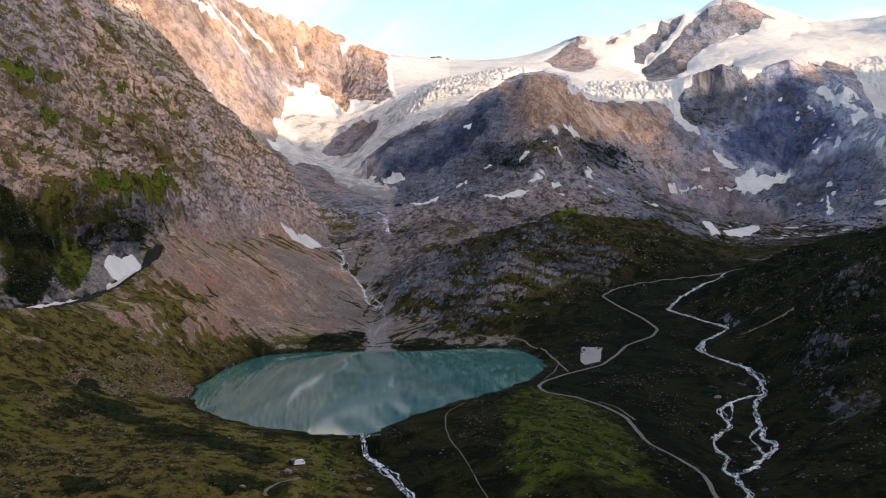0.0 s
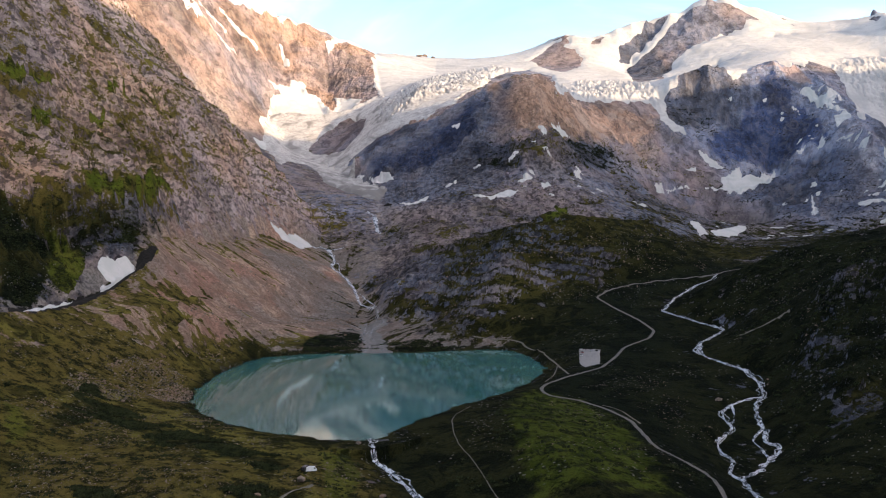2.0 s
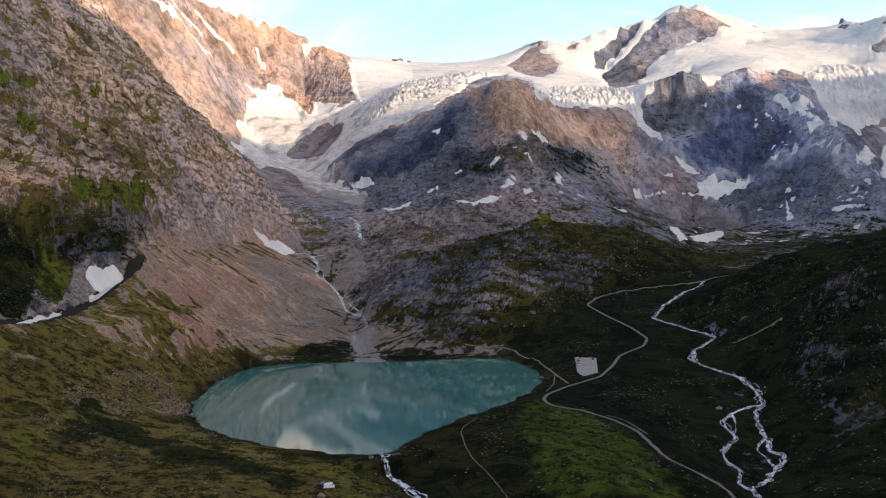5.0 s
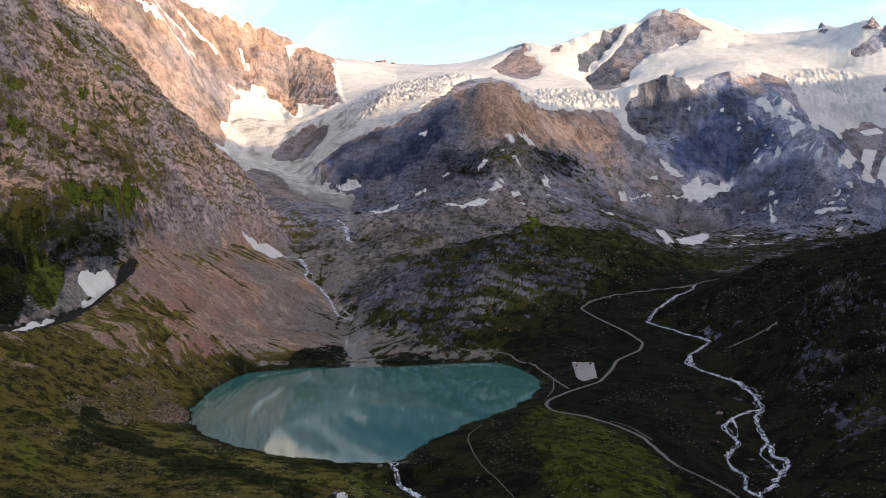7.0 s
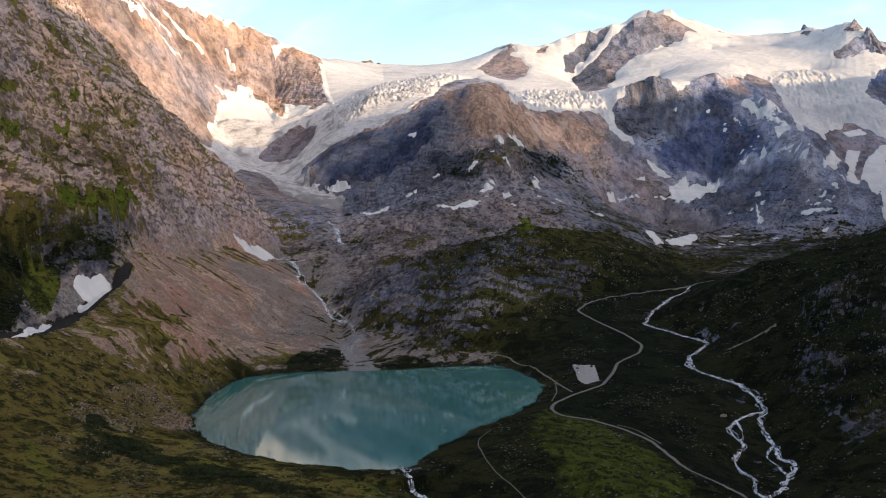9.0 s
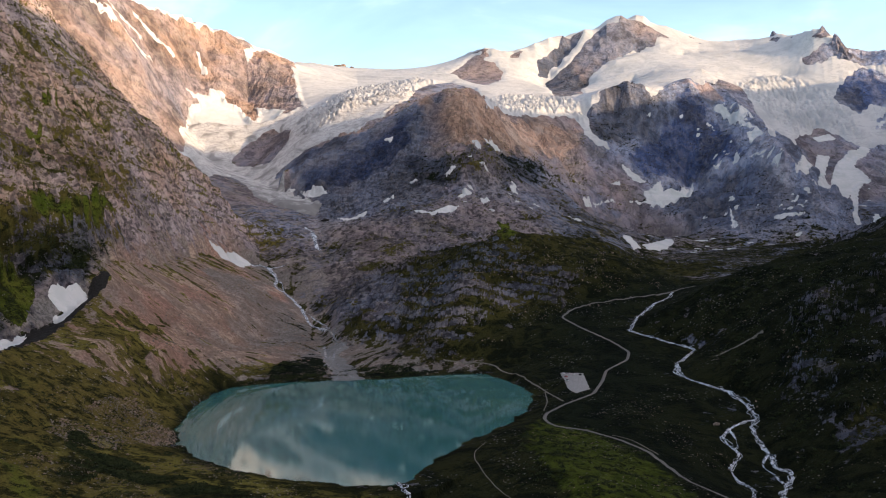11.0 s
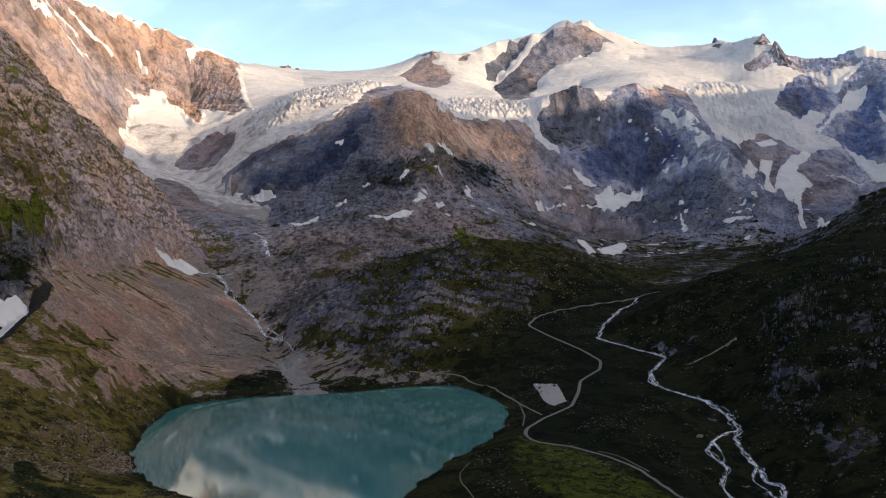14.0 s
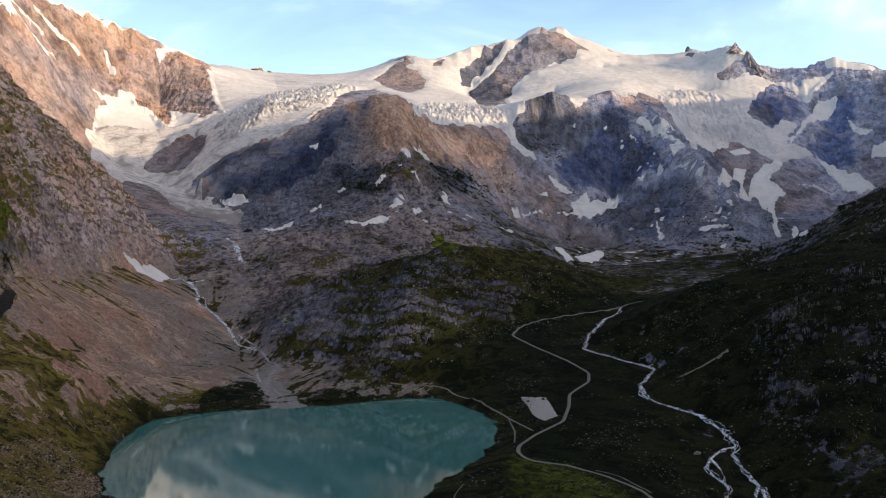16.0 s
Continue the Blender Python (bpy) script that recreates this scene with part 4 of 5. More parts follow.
ROCK_SHADE_ZONES += [([(-179, 1043), (-147, 1127), (-116, 1061), (-128, 974), (-165, 955), (-191, 955)], -0.2, 0.6, 0.9, 14)]
ROCK_SHADE_ZONES += [([(268, 561), (287, 560), (306, 569), (276, 515), (258, 527), (254, 542)], -0.12, 0.15, 0.68, 6), ([(372, 751), (381, 739), (378, 728), (361, 715)], -0.28, 0.15, 1.05, 5), ([(303, 651), (317, 644), (312, 624), (302, 640)], -0.2, 0.15, 0.9, 5)]
ROCK_SHADE_ZONES += [([(-281, 1292), (-222, 1429), (-183, 1429), (-126, 1238), (-105, 1098), (-100, 1000), (-150, 985), (-200, 1040), (-225, 1095)], 0.0, -0.55, 1.0, 24),
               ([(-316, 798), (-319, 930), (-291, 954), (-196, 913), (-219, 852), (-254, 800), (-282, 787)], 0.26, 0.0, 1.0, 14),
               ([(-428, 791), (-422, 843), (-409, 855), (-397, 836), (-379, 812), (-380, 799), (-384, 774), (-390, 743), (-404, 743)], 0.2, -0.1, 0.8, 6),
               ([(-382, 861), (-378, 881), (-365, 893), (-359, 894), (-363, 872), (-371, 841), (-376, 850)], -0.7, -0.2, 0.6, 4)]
ROCK_SHADE_ZONES += [([(-127, 1474), (-65, 1481), (-4, 1312), (21, 1197), (11, 1095), (-36, 1129), (-95, 1287), (-130, 1380)], -0.35, 0.1, 1.25, 20),
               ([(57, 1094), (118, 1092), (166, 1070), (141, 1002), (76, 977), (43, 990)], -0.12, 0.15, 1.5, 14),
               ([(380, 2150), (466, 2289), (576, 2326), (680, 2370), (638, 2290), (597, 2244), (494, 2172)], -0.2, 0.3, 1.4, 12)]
# navy shade put into the right massif's darker faces
ROCK_SHADE_ZONES += [([(1712, 2695), (1832, 2760), (1911, 2739), (1906, 2657), (1880, 2612), (1803, 2574), (1734, 2572), (1698, 2629)], 0.0, -0.7, 0.75, 14),
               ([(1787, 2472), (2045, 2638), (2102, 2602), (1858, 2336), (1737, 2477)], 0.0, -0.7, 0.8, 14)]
ROCK_SHADE_ZONES += [(SHRUB_BAND, 0.35, -0.7, 0.7, 8)] + [(ring, 0.5, -0.85, 0.7, 3) for ring in HEATH_PATCHES + [LEFT_BANK, RIGHT_BANK]]
COL_ROCKS = [(-13, 3445, 890), (11, 3488, 899), (45, 3468, 886)]
FLECKS = [
    [(1061, 2445), (1230, 2389), (1109, 2057), (1075, 2141), (996, 2426)],
    [(739, 2268), (1137, 2003), (956, 1689), (601, 1718)],
    [(96, 1783), (407, 1925), (470, 1773), (211, 1594)],
    [(1121, 2092), (1649, 2382), (1221, 1879), (1024, 1897)],
]

# ---- mesh helpers ----
def grid_object(name, places, faces, material, attributes=None, parent=None, smooth=True):
    """A mesh object from arrays of places and quads (or triangles), keeping only the places in use."""
    used, flat = np.unique(faces, return_inverse=True)
    mesh = bpy.data.meshes.new(name)
    size = faces.shape[1]
    mesh.vertices.add(len(used))
    mesh.vertices.foreach_set("co", places[used].astype(np.float32).ravel())
    mesh.loops.add(faces.size)
    mesh.loops.foreach_set("vertex_index", flat.astype(np.int32).ravel())
    mesh.polygons.add(len(faces))
    mesh.polygons.foreach_set("loop_start", np.arange(0, faces.size, size, dtype=np.int32))
    mesh.polygons.foreach_set("use_smooth", np.full(len(faces), smooth))
    mesh.update(calc_edges=True)
    for key, values in (attributes or {}).items():
        mesh.attributes.new(key, "FLOAT", "POINT").data.foreach_set("value", values[used].astype(np.float32))
    mesh.materials.append(material)
    ob = new(name, mesh)
    ob.parent = parent
    return ob


def quads(rows, cols):
    k = np.arange((rows - 1) * cols).reshape(rows - 1, cols)[:, :-1].ravel()
    return np.stack([k, k + cols, k + cols + 1, k + 1], -1)


# ---- the land in front: one fan-shaped sheet, finer towards the camera ----
BEARINGS = np.radians(np.linspace(-32.0, 47.0, 1090))
RANGES = np.concatenate([np.geomspace(a, b, n, endpoint=False) for a, b, n in ((330, 1000, 270), (1000, 2000, 230), (2000, 3500, 260), (3500, 4850, 24))] + [[4850.0]])
FAN_X = ORIGIN[0] + RANGES[:, None] * np.sin(BEARINGS)[None]
FAN_Y = ORIGIN[1] + RANGES[:, None] * np.cos(BEARINGS)[None]
FAN_Z, GRASS, SCREE, WARM, PALE, RILLS = land(FAN_X, FAN_Y)
# under snow and ice the rock is worn smooth
rock = np.max([within(FAN_X, FAN_Y, ring, 30) for ring in ROCK_IN_ICE + [ISLAND]], 0)
wide = [ring for ring in SNOW_PATCHES if np.ptp([p[0] for p in ring]) > 12]
for ring in [UPPER_ICE, TONGUE] + wide:
    worn = ease(np.minimum(within(FAN_X, FAN_Y, ring, 30), -rock), 0, 20)
    FAN_Z = FAN_Z * (1 - worn) + np.minimum(FAN_Z, sample(FAN_X, FAN_Y)[..., 0]) * worn
# zones of other rock and growth, and of painted shade: more grass, warmer, paler
for ring, more, hotter, lighter, ragged, *grow in ROCK_SHADE_ZONES:
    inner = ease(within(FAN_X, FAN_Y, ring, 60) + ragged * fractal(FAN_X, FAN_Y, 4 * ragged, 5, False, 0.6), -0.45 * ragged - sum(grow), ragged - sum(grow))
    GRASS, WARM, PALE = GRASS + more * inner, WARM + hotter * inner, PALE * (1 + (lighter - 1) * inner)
FAN = np.stack([FAN_X, FAN_Y, FAN_Z], -1).reshape(-1, 3)
COVER = {"grass": GRASS.ravel(), "scree": SCREE.ravel(), "warm": WARM.ravel(), "pale": PALE.ravel(), "rill": RILLS.ravel()}
COVER["grit"] = 1 - 0.85 * ease(FAN_Y, 1650, 2150).ravel()
COVER["fresh"] = np.zeros(FAN_X.size)
for ring in MEADOWS:
    ragged = min(12.0, 0.09 * min(np.ptp(np.array(ring), axis=0)[:2]))
    lush = 1.0 if ring[0][1] > 900 else 0.55
    COVER["fresh"] = np.maximum(COVER["fresh"], lush * ease(within(FAN_X, FAN_Y, ring, 40) + ragged * fractal(FAN_X, FAN_Y, 2.2 * ragged, 4, False, 0.65), -0.5 * ragged, 0.8 * ragged).ravel())

OBJECTS = [
    ("ground", "alpine valley floor of grass, heath, stones and gravel", "ground", "structure", "grassy slope,shore,streams,inflow,road,green hill,valley,high valley,step,side valley,lower valley"),
    ("mountain", "steep brown craggy mountainside with green grass ledges", "mountain", "", "left mountain,left foot,upper scree"),
    ("moraine", "sharp-crested moraine bank with bare scree and heath", "moraine", "", "moraine,hollow,moraine slope,grooved slope"),
    ("hill", "rocky knob hill with grey slabs and dark heath", "hill", "", "knob hill"),
    ("hill", "dark grassy ridge in shade above the stream", "hill", "", "right ridge"),
    ("hill", "dark steep rocky hump behind the grassy ridge", "hill", "", "far hump"),
    ("mountain", "brown rock dome with a dark shaded flank", "mountain", "", "dome,dark flank,green shelf,ice lip"),
    ("mountain", "dark blue-grey rock buttress with scattered snow patches", "mountain", "", "buttress,buttress foot"),
    ("mountain", "dark jagged rock massif with snow gullies", "mountain", "", "right massif,gully,evening ridge"),
    ("mountain", "high glaciated summit with bare brown rock faces", "mountain", "", "main peak,ice plateau,ice tongue,rock island"),
    ("mountain", "sunlit ochre rock wall under a snowy crest", "mountain", "", "back wall"),
]


def nearest_landform(x, y, sets=None):
    """Which of OBJECTS, or of some landforms, each place belongs to: that with the nearest breakline."""
    best, owner = np.full(x.shape, 1e9), np.zeros(x.shape, int)
    for k, names in enumerate(sets or [row[-1] for row in OBJECTS]):
        for landform in names.split(","):
            for line in LAND[landform][:-1]:
                d = away(x, y, line)
                owner[d < best], best = k, np.minimum(best, d)
    return owner


coarse = (slice(None, None, 8), slice(None, None, 8))
OWNER = np.repeat(np.repeat(nearest_landform(FAN_X[coarse], FAN_Y[coarse]), 8, 0), 8, 1)[: len(RANGES) - 1, : len(BEARINGS) - 1].ravel()
FAN_QUADS = quads(len(RANGES), len(BEARINGS))
for k, (name, label, category, kind, _) in enumerate(OBJECTS):
    faces = FAN_QUADS[OWNER == k]
    if name != "moraine":
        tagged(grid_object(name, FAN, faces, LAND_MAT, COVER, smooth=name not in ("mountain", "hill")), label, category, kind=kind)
        continue
    bank = tagged(new(name), label, category)
    side = nearest_landform(*FAN[faces[:, 0], :2].T, ["moraine", "hollow", "moraine slope,grooved slope"])
    for n, (piece, tone) in enumerate((("crest", "heath-grown crest"), ("back_slope", "shaded gravel back slope"), ("scree_slope", "bare pinkish scree slope with rills"))):
        if (side == n).any():
            tagged(grid_object(piece, FAN, faces[side == n], LAND_MAT, COVER, bank), tone)

# ---- the land beside and behind the camera, coarser ----
around = np.radians(np.linspace(47.0, 360 - 32.0, 220))
reach = np.concatenate([[1.0, 40.0], np.geomspace(80, 4850, 130)])
rx, ry = ORIGIN[0] + reach[:, None] * np.sin(around)[None], ORIGIN[1] + reach[:, None] * np.cos(around)[None]
rz, *cover = land(rx, ry)
tagged(grid_object("ground", np.stack([rx, ry, rz], -1).reshape(-1, 3), quads(*rx.shape), LAND_MAT, dict(zip(("grass", "scree", "warm", "pale", "rill", "grit"), (c.ravel() for c in cover + [rx * 0 + 1.0])))),
       "grass and rock slopes of the surrounding valley", "ground", kind="structure")
across = np.radians(np.linspace(-32.0, 47.0, 60))
reach = np.concatenate([[1.0, 40.0], np.geomspace(80, 330.5, 40)])
rx, ry = ORIGIN[0] + reach[:, None] * np.sin(across)[None], ORIGIN[1] + reach[:, None] * np.cos(across)[None]
rz, *cover = land(rx, ry)
tagged(grid_object("ground", np.stack([rx, ry, rz], -1).reshape(-1, 3), quads(*rx.shape), LAND_MAT, dict(zip(("grass", "scree", "warm", "pale", "rill", "grit"), (c.ravel() for c in cover + [rx * 0 + 1.0])))),
       "grass slope of the lower valley", "ground", kind="structure")

# ---- the lake ----
lx, ly = np.meshgrid(np.linspace(-250, 125, 60), np.linspace(490, 950, 70))
lake_quads = quads(*lx.shape)
lake_quads = lake_quads[within(lx.ravel(), ly.ravel(), SHORE, 60)[lake_quads].min(1) > -16]
tagged(grid_object("water", np.stack([lx, ly, np.zeros_like(lx)], -1).reshape(-1, 3), lake_quads, WATER_MAT), "still milky turquoise glacier lake", "lake", kind="structure")


# ---- what lies on the land: snow, ice, tracks and water follow its surface ----
def ground_at(x, y):
    """Height of the fan-shaped sheet, exactly as it is meshed."""
    dx, dy = np.asarray(x, float) - ORIGIN[0], np.asarray(y, float) - ORIGIN[1]
    r = np.interp(np.hypot(dx, dy), RANGES, np.arange(len(RANGES)))
    b = np.interp(np.arctan2(dx, dy), BEARINGS, np.arange(len(BEARINGS)))
    i, j = np.clip(np.floor(r).astype(int), 0, len(RANGES) - 2), np.clip(np.floor(b).astype(int), 0, len(BEARINGS) - 2)
    u, v = r - i, b - j
    return (FAN_Z[i, j] * (1 - u) + FAN_Z[i + 1, j] * u) * (1 - v) + (FAN_Z[i, j + 1] * (1 - u) + FAN_Z[i + 1, j + 1] * u) * v


def drape(name, ring, thick, material, holes=(), edge=3.0, ragged=4.0, finer=2, shape=None, fill=False, splits=None):
    """A sheet of snow or ice within an outline, its edge sinking into the ground; shape(x, y, depth) adds relief."""
    ring_xy = np.array(ring, float)
    dx, dy = ring_xy[:, 0] - ORIGIN[0], ring_xy[:, 1] - ORIGIN[1]
    bearing, far = np.arctan2(dx, dy), np.hypot(dx, dy)
    margin = 12 + ragged
    j0, j1 = np.searchsorted(BEARINGS, (bearing.min() - margin / far.min(), bearing.max() + margin / far.min()))
    i0, i1 = np.searchsorted(RANGES, (far.min() - margin, far.max() + margin))
    i1, j1 = min(i1, len(RANGES) - 1), min(j1, len(BEARINGS) - 1)
    rows = np.interp(np.linspace(i0, i1, (i1 - i0) * finer + 1), np.arange(len(RANGES)), RANGES)
    cols = np.interp(np.linspace(j0, j1, (j1 - j0) * finer + 1), np.arange(len(BEARINGS)), BEARINGS)
    x, y = ORIGIN[0] + rows[:, None] * np.sin(cols)[None], ORIGIN[1] + rows[:, None] * np.cos(cols)[None]
    depth = within(x, y, ring, margin + 40)
    for hole in holes:
        depth = np.minimum(depth, -within(x, y, hole, 60))
    depth = depth + ragged * fractal(x, y, ragged * 5, 4)
    height = thick * (1 - np.exp(-np.maximum(depth, 0) / edge)) + 0.35 * np.minimum(depth, 0) * thick / edge
    if shape:
        height = height + np.where(depth > 0, shape(x, y, depth), 0)
    z = ground_at(x, y) + np.maximum(height, -2.5)
    if fill:  # ice levels the rock below it
        level = ease(depth, 4, 45)
        z = z * (1 - level) + np.maximum(z - 7, sample(x, y)[..., 0] + height) * level
    k = quads(*x.shape)
    k = k[(depth.ravel()[k].max(1) > -edge)]
    places = np.stack([x, y, z], -1).reshape(-1, 3)
    if not splits:
        return grid_object(name, places, k, material)
    root, owner = new(name), np.zeros(len(k), int)
    middle = places[k].mean(1)
    for n, ring in enumerate(splits):
        owner[within(middle[:, 0], middle[:, 1], ring, 5) > 0] = n + 1
    for n in range(len(splits) + 1):
        if (owner == n).any():
            tagged(grid_object("icefall" if n else "ice_sheet", places, k[owner == n], material, parent=root), "broken icefall of seracs and crevasses" if n else "")
    return root


def make_snow_material(name, clean, dirt, amount, metres, debris=None):
    m = Nodes(name, 0.8, gloss=0.15)
    soil = m.math("MULTIPLY", m.ramp(m.noise(metres, 6, 0.6, warp=0.7), 0.42, 0.68), amount)
    streak = m.math("MULTIPLY", m.ramp(m.noise(metres * 0.3, 5, 0.65, (1, 1, 3)), 0.5, 0.75), amount * 0.7)
    # thin crevasse lines across the fall
    crack = m.math("ABSOLUTE", m.math("SUBTRACT", m.noise(metres * 0.35, 5, 0.6, (0.45, 1.4, 0.8), 0.6), 0.5))
    line = m.math("MULTIPLY", m.ramp(crack, 0.03, 0.0), amount * 0.8)
    cover = m.math("MAXIMUM", m.math("MAXIMUM", soil, streak), line)
    if debris:  # rock debris gathers on the melting lower ice
        height = m.add("ShaderNodeSeparateXYZ", Vector=m.place).outputs["Z"]
        uneven = m.math("ADD", height, m.ramp(m.noise(60, 5, 0.65, warp=0.8), 0.3, 0.7, -90, 90))
        cover = m.math("MAXIMUM", cover, m.ramp(uneven, *debris))
    m.colour(m.mix(cover, clean, dirt))
    return m.bump(m.noise(metres * 0.12, 5, 0.6), 0.5, 0.7).mat


SNOW_MAT = make_snow_material("old_snow", (0.57, 0.565, 0.56), (0.40, 0.44, 0.42), 0.6, 40)
ICE_MAT = make_snow_material("glacier_ice", (0.51, 0.505, 0.50), (0.33, 0.34, 0.35), 0.8, 120)
DIRTY_ICE_MAT = make_snow_material("dirty_glacier_ice", (0.52, 0.51, 0.50), (0.20, 0.195, 0.19), 0.95, 48, (380, 210))


def crevasses(x, y, depth):
    """Broken ice in the icefalls: sharp blocks between crevasses; gentle waves elsewhere."""
    fall = np.zeros_like(x)
    for ring in ICEFALLS:
        fall = np.maximum(fall, ease(within(x, y, ring, 120), -45, 25))
    wx, wy = 14 * fractal(x, y, 80, 2), 14 * fractal(x + 70, y, 80, 2)
    blocks = fractal((x + 0.5 * wx) * 2.1, (y + wy) * 0.75, 30, 4, True, 0.62) - 0.3
    waves = fractal(x * 0.6, y * 1.2, 120, 3)
    return (fall * 10 * blocks + 2 * waves + 1.4 * (fractal(x * 0.5, (y + wy) * 1.3, 30, 3, True, 0.6) - 0.3)) * np.minimum(depth / 12, 1)


tagged(drape("glacier", UPPER_ICE, 6, ICE_MAT, ROCK_IN_ICE, 12, 8, 1, crevasses, True, ICEFALLS), "broad white glacier with broken icefalls over the high saddle", "glacier")
tagged(drape("glacier", TONGUE, 7, DIRTY_ICE_MAT, [ISLAND], 7, 7, 1, crevasses, True, [ICEFALLS[1]]), "grey dirty glacier tongue below the icefall", "glacier")
for ring in SUMMIT_SNOW:
    tagged(drape("snow_patch", ring, 5, SNOW_MAT, (), 5, 5, 1), "white summit snow cap on the dark massif", "snow patch", "snow patches")
CREST = LAND["back wall"][0][2:9]
CREST_SNOW = [(x - 2, y + 8) for x, y, z in CREST] + [(x + 4, y - 9) for x, y, z in reversed(CREST)]
tagged(drape("snow_patch", CREST_SNOW, 2.6, SNOW_MAT, (), 3, 5, 2), "thin white snow cornice along the sunlit crest", "snow patch", "snow patches")
for ring in SNOW_PATCHES:
    corners = np.array(ring + ring[:1], float)
    area = abs((corners[:-1, 0] * corners[1:, 1] - corners[1:, 0] * corners[:-1, 1]).sum()) / 2
    thick = min(4.0, max(1.2, 0.045 * area ** 0.5))
    tagged(drape("snow_patch", ring, thick, SNOW_MAT, (), 1.2 * thick, 1.8 + 0.35 * thick, fill=area > 6000), "broad old white snowfield lying on rock" if area > 3000 else "small white snow patch on rock", "snow patch", "snow patches")


def ribbon(name, line, width, material, lift=0.12, wobble=0.0, step=3.0, cross=5, braid=0.0, smooth=22.0, phase=0.0, swing=60.0):
    """A strip along a line on the ground: road, path or stream."""
    line = np.array([p[:2] for p in line], float)
    along = np.concatenate([[0], np.cumsum(np.hypot(*np.diff(line, axis=0).T))])
    s = np.linspace(0, along[-1], max(8, int(along[-1] / step)))
    soft = np.array([np.interp(s, along, line[:, k]) for k in (0, 1)])
    reach = max(3, int(smooth / step)) | 1
    kernel = np.hanning(reach + 2)[1:-1]
    kernel /= kernel.sum()
    for k in (0, 1):
        padded = np.concatenate([2 * soft[k, 0] - soft[k, reach // 2:0:-1], soft[k], 2 * soft[k, -1] - soft[k, -2:-reach // 2 - 1:-1]])
        soft[k] = np.convolve(padded, kernel, "valid")
    tx, ty = np.gradient(soft[0]), np.gradient(soft[1])
    size = np.hypot(tx, ty)
    nx, ny = ty / size, -tx / size
    bend = wobble * fractal(s, s * 0 + 3.3 + phase, swing, 4, False, 0.6)
    half = width / 2 * (1 + braid * fractal(s, s * 0 + 9.7 + phase, 24, 3))
    v = np.linspace(-1, 1, cross)
    off = bend[:, None] + half[:, None] * v[None]
    x, y = soft[0][:, None] + nx[:, None] * off, soft[1][:, None] + ny[:, None] * off
    z = ground_at(x, y) + lift * np.where(np.abs(v) > 0.95, -0.5, 1)[None]
    return grid_object(name, np.stack([x, y, z], -1).reshape(-1, 3), quads(*x.shape), material)


for line, wide in zip(SNOW_STREAKS, (15, 9, 9, 10, 7)):
    for strand in range(2):
        tagged(ribbon("snow_patch", line, wide * (1.0, 0.5)[strand], SNOW_MAT, 1.6, (3.0, 14.0)[strand], 3.0, 5, 1.5, 20.0, 7.7 * strand + line[0][0], 40.0), "thin streak of old snow in a rock gully", "snow patch", "snow patches")


def make_gravel_material(name, colour, dark, metres=1.2):
    m = Nodes(name, 1.0, gloss=0.08)
    m.colour(m.mix(m.ramp(m.noise(metres, 5, 0.7), 0.35, 0.65), dark, m.mix(m.ramp(m.noise(22, 4), 0.35, 0.65, 0.0, 0.35), colour, dark)))
    return m.bump(m.noise(0.5, 3, 0.6), 0.05, 0.8).mat


def plain_gloss(name, colour, rough):
    m = Nodes(name, rough)
    m.colour(m.mix(m.ramp(m.noise(3.5, 4, 0.65), 0.4, 0.6), tuple(c * 0.55 for c in colour), colour))
    return m.bump(m.noise(0.8, 3), 0.1, 0.7).mat


def make_torrent_material():
    m = Nodes("white_water", 0.25)
    foam = m.ramp(m.math("ADD", m.noise(2.6, 5, 0.7, warp=1.0), m.math("MULTIPLY", m.noise(9, 3), 0.35)), 0.595, 0.77)
    m.colour(m.mix(foam, (0.060, 0.072, 0.085), (0.66, 0.69, 0.75)))
    m.put(m.bsdf.inputs["Roughness"], m.ramp(foam, 0, 1, 0.12, 0.7))
    return m.bump(m.noise(1.4, 4, 0.6), 0.4, 1.0).mat


ROAD_MAT = make_gravel_material("pale_road_gravel", (0.18, 0.17, 0.155), (0.12, 0.112, 0.10))
PATH_MAT = make_gravel_material("trodden_path", (0.21, 0.195, 0.165), (0.11, 0.10, 0.08))
LOT_MAT = make_gravel_material("pale_lot_gravel", (0.34, 0.325, 0.31), (0.24, 0.23, 0.22))
TORRENT_MAT = make_torrent_material()
SHALLOW_MAT = plain_gloss("shallow_meltwater", (0.30, 0.30, 0.30), 0.25)
tagged(ribbon("road", ROAD, 3.6, ROAD_MAT, 0.25, step=2.0), "pale narrow gravel road winding through the valley", "road", kind="structure")
for line, wide, sway, label in ((STREAM, 1.5, 3.4, "white braided mountain stream in the valley"), (SIDE_STREAM, 1.25, 2.4, "white side arm of the mountain stream"),
                                (OUTFLOW, 2.4, 3.0, "foaming outflow of the lake between rocks"), (INFLOW_ARMS[0], 4.6, 3.0, "white glacier stream running down the scree")):
    for strand in range(5):
        tagged(ribbon("stream", line, wide * (0.66, 0.52, 0.44, 0.38, 0.32)[strand], TORRENT_MAT, 0.6 - 0.06 * strand, sway * (0.3, 0.7, 1.0, 1.3, 1.6)[strand], 1.0, 5, 1.7, 9.0, 31.7 * strand, 26.0), label, "stream", "stream strands", "structure")
for line in BRAIDS + INFLOW_ARMS[1:]:
    tagged(ribbon("stream", line, 1.6, TORRENT_MAT, 0.5, 1.5, 1.0, 5, 1.2, 8.0, 3.0 + line[0][0]), "thin white arm of a braided stream", "stream", "stream strands", "structure")
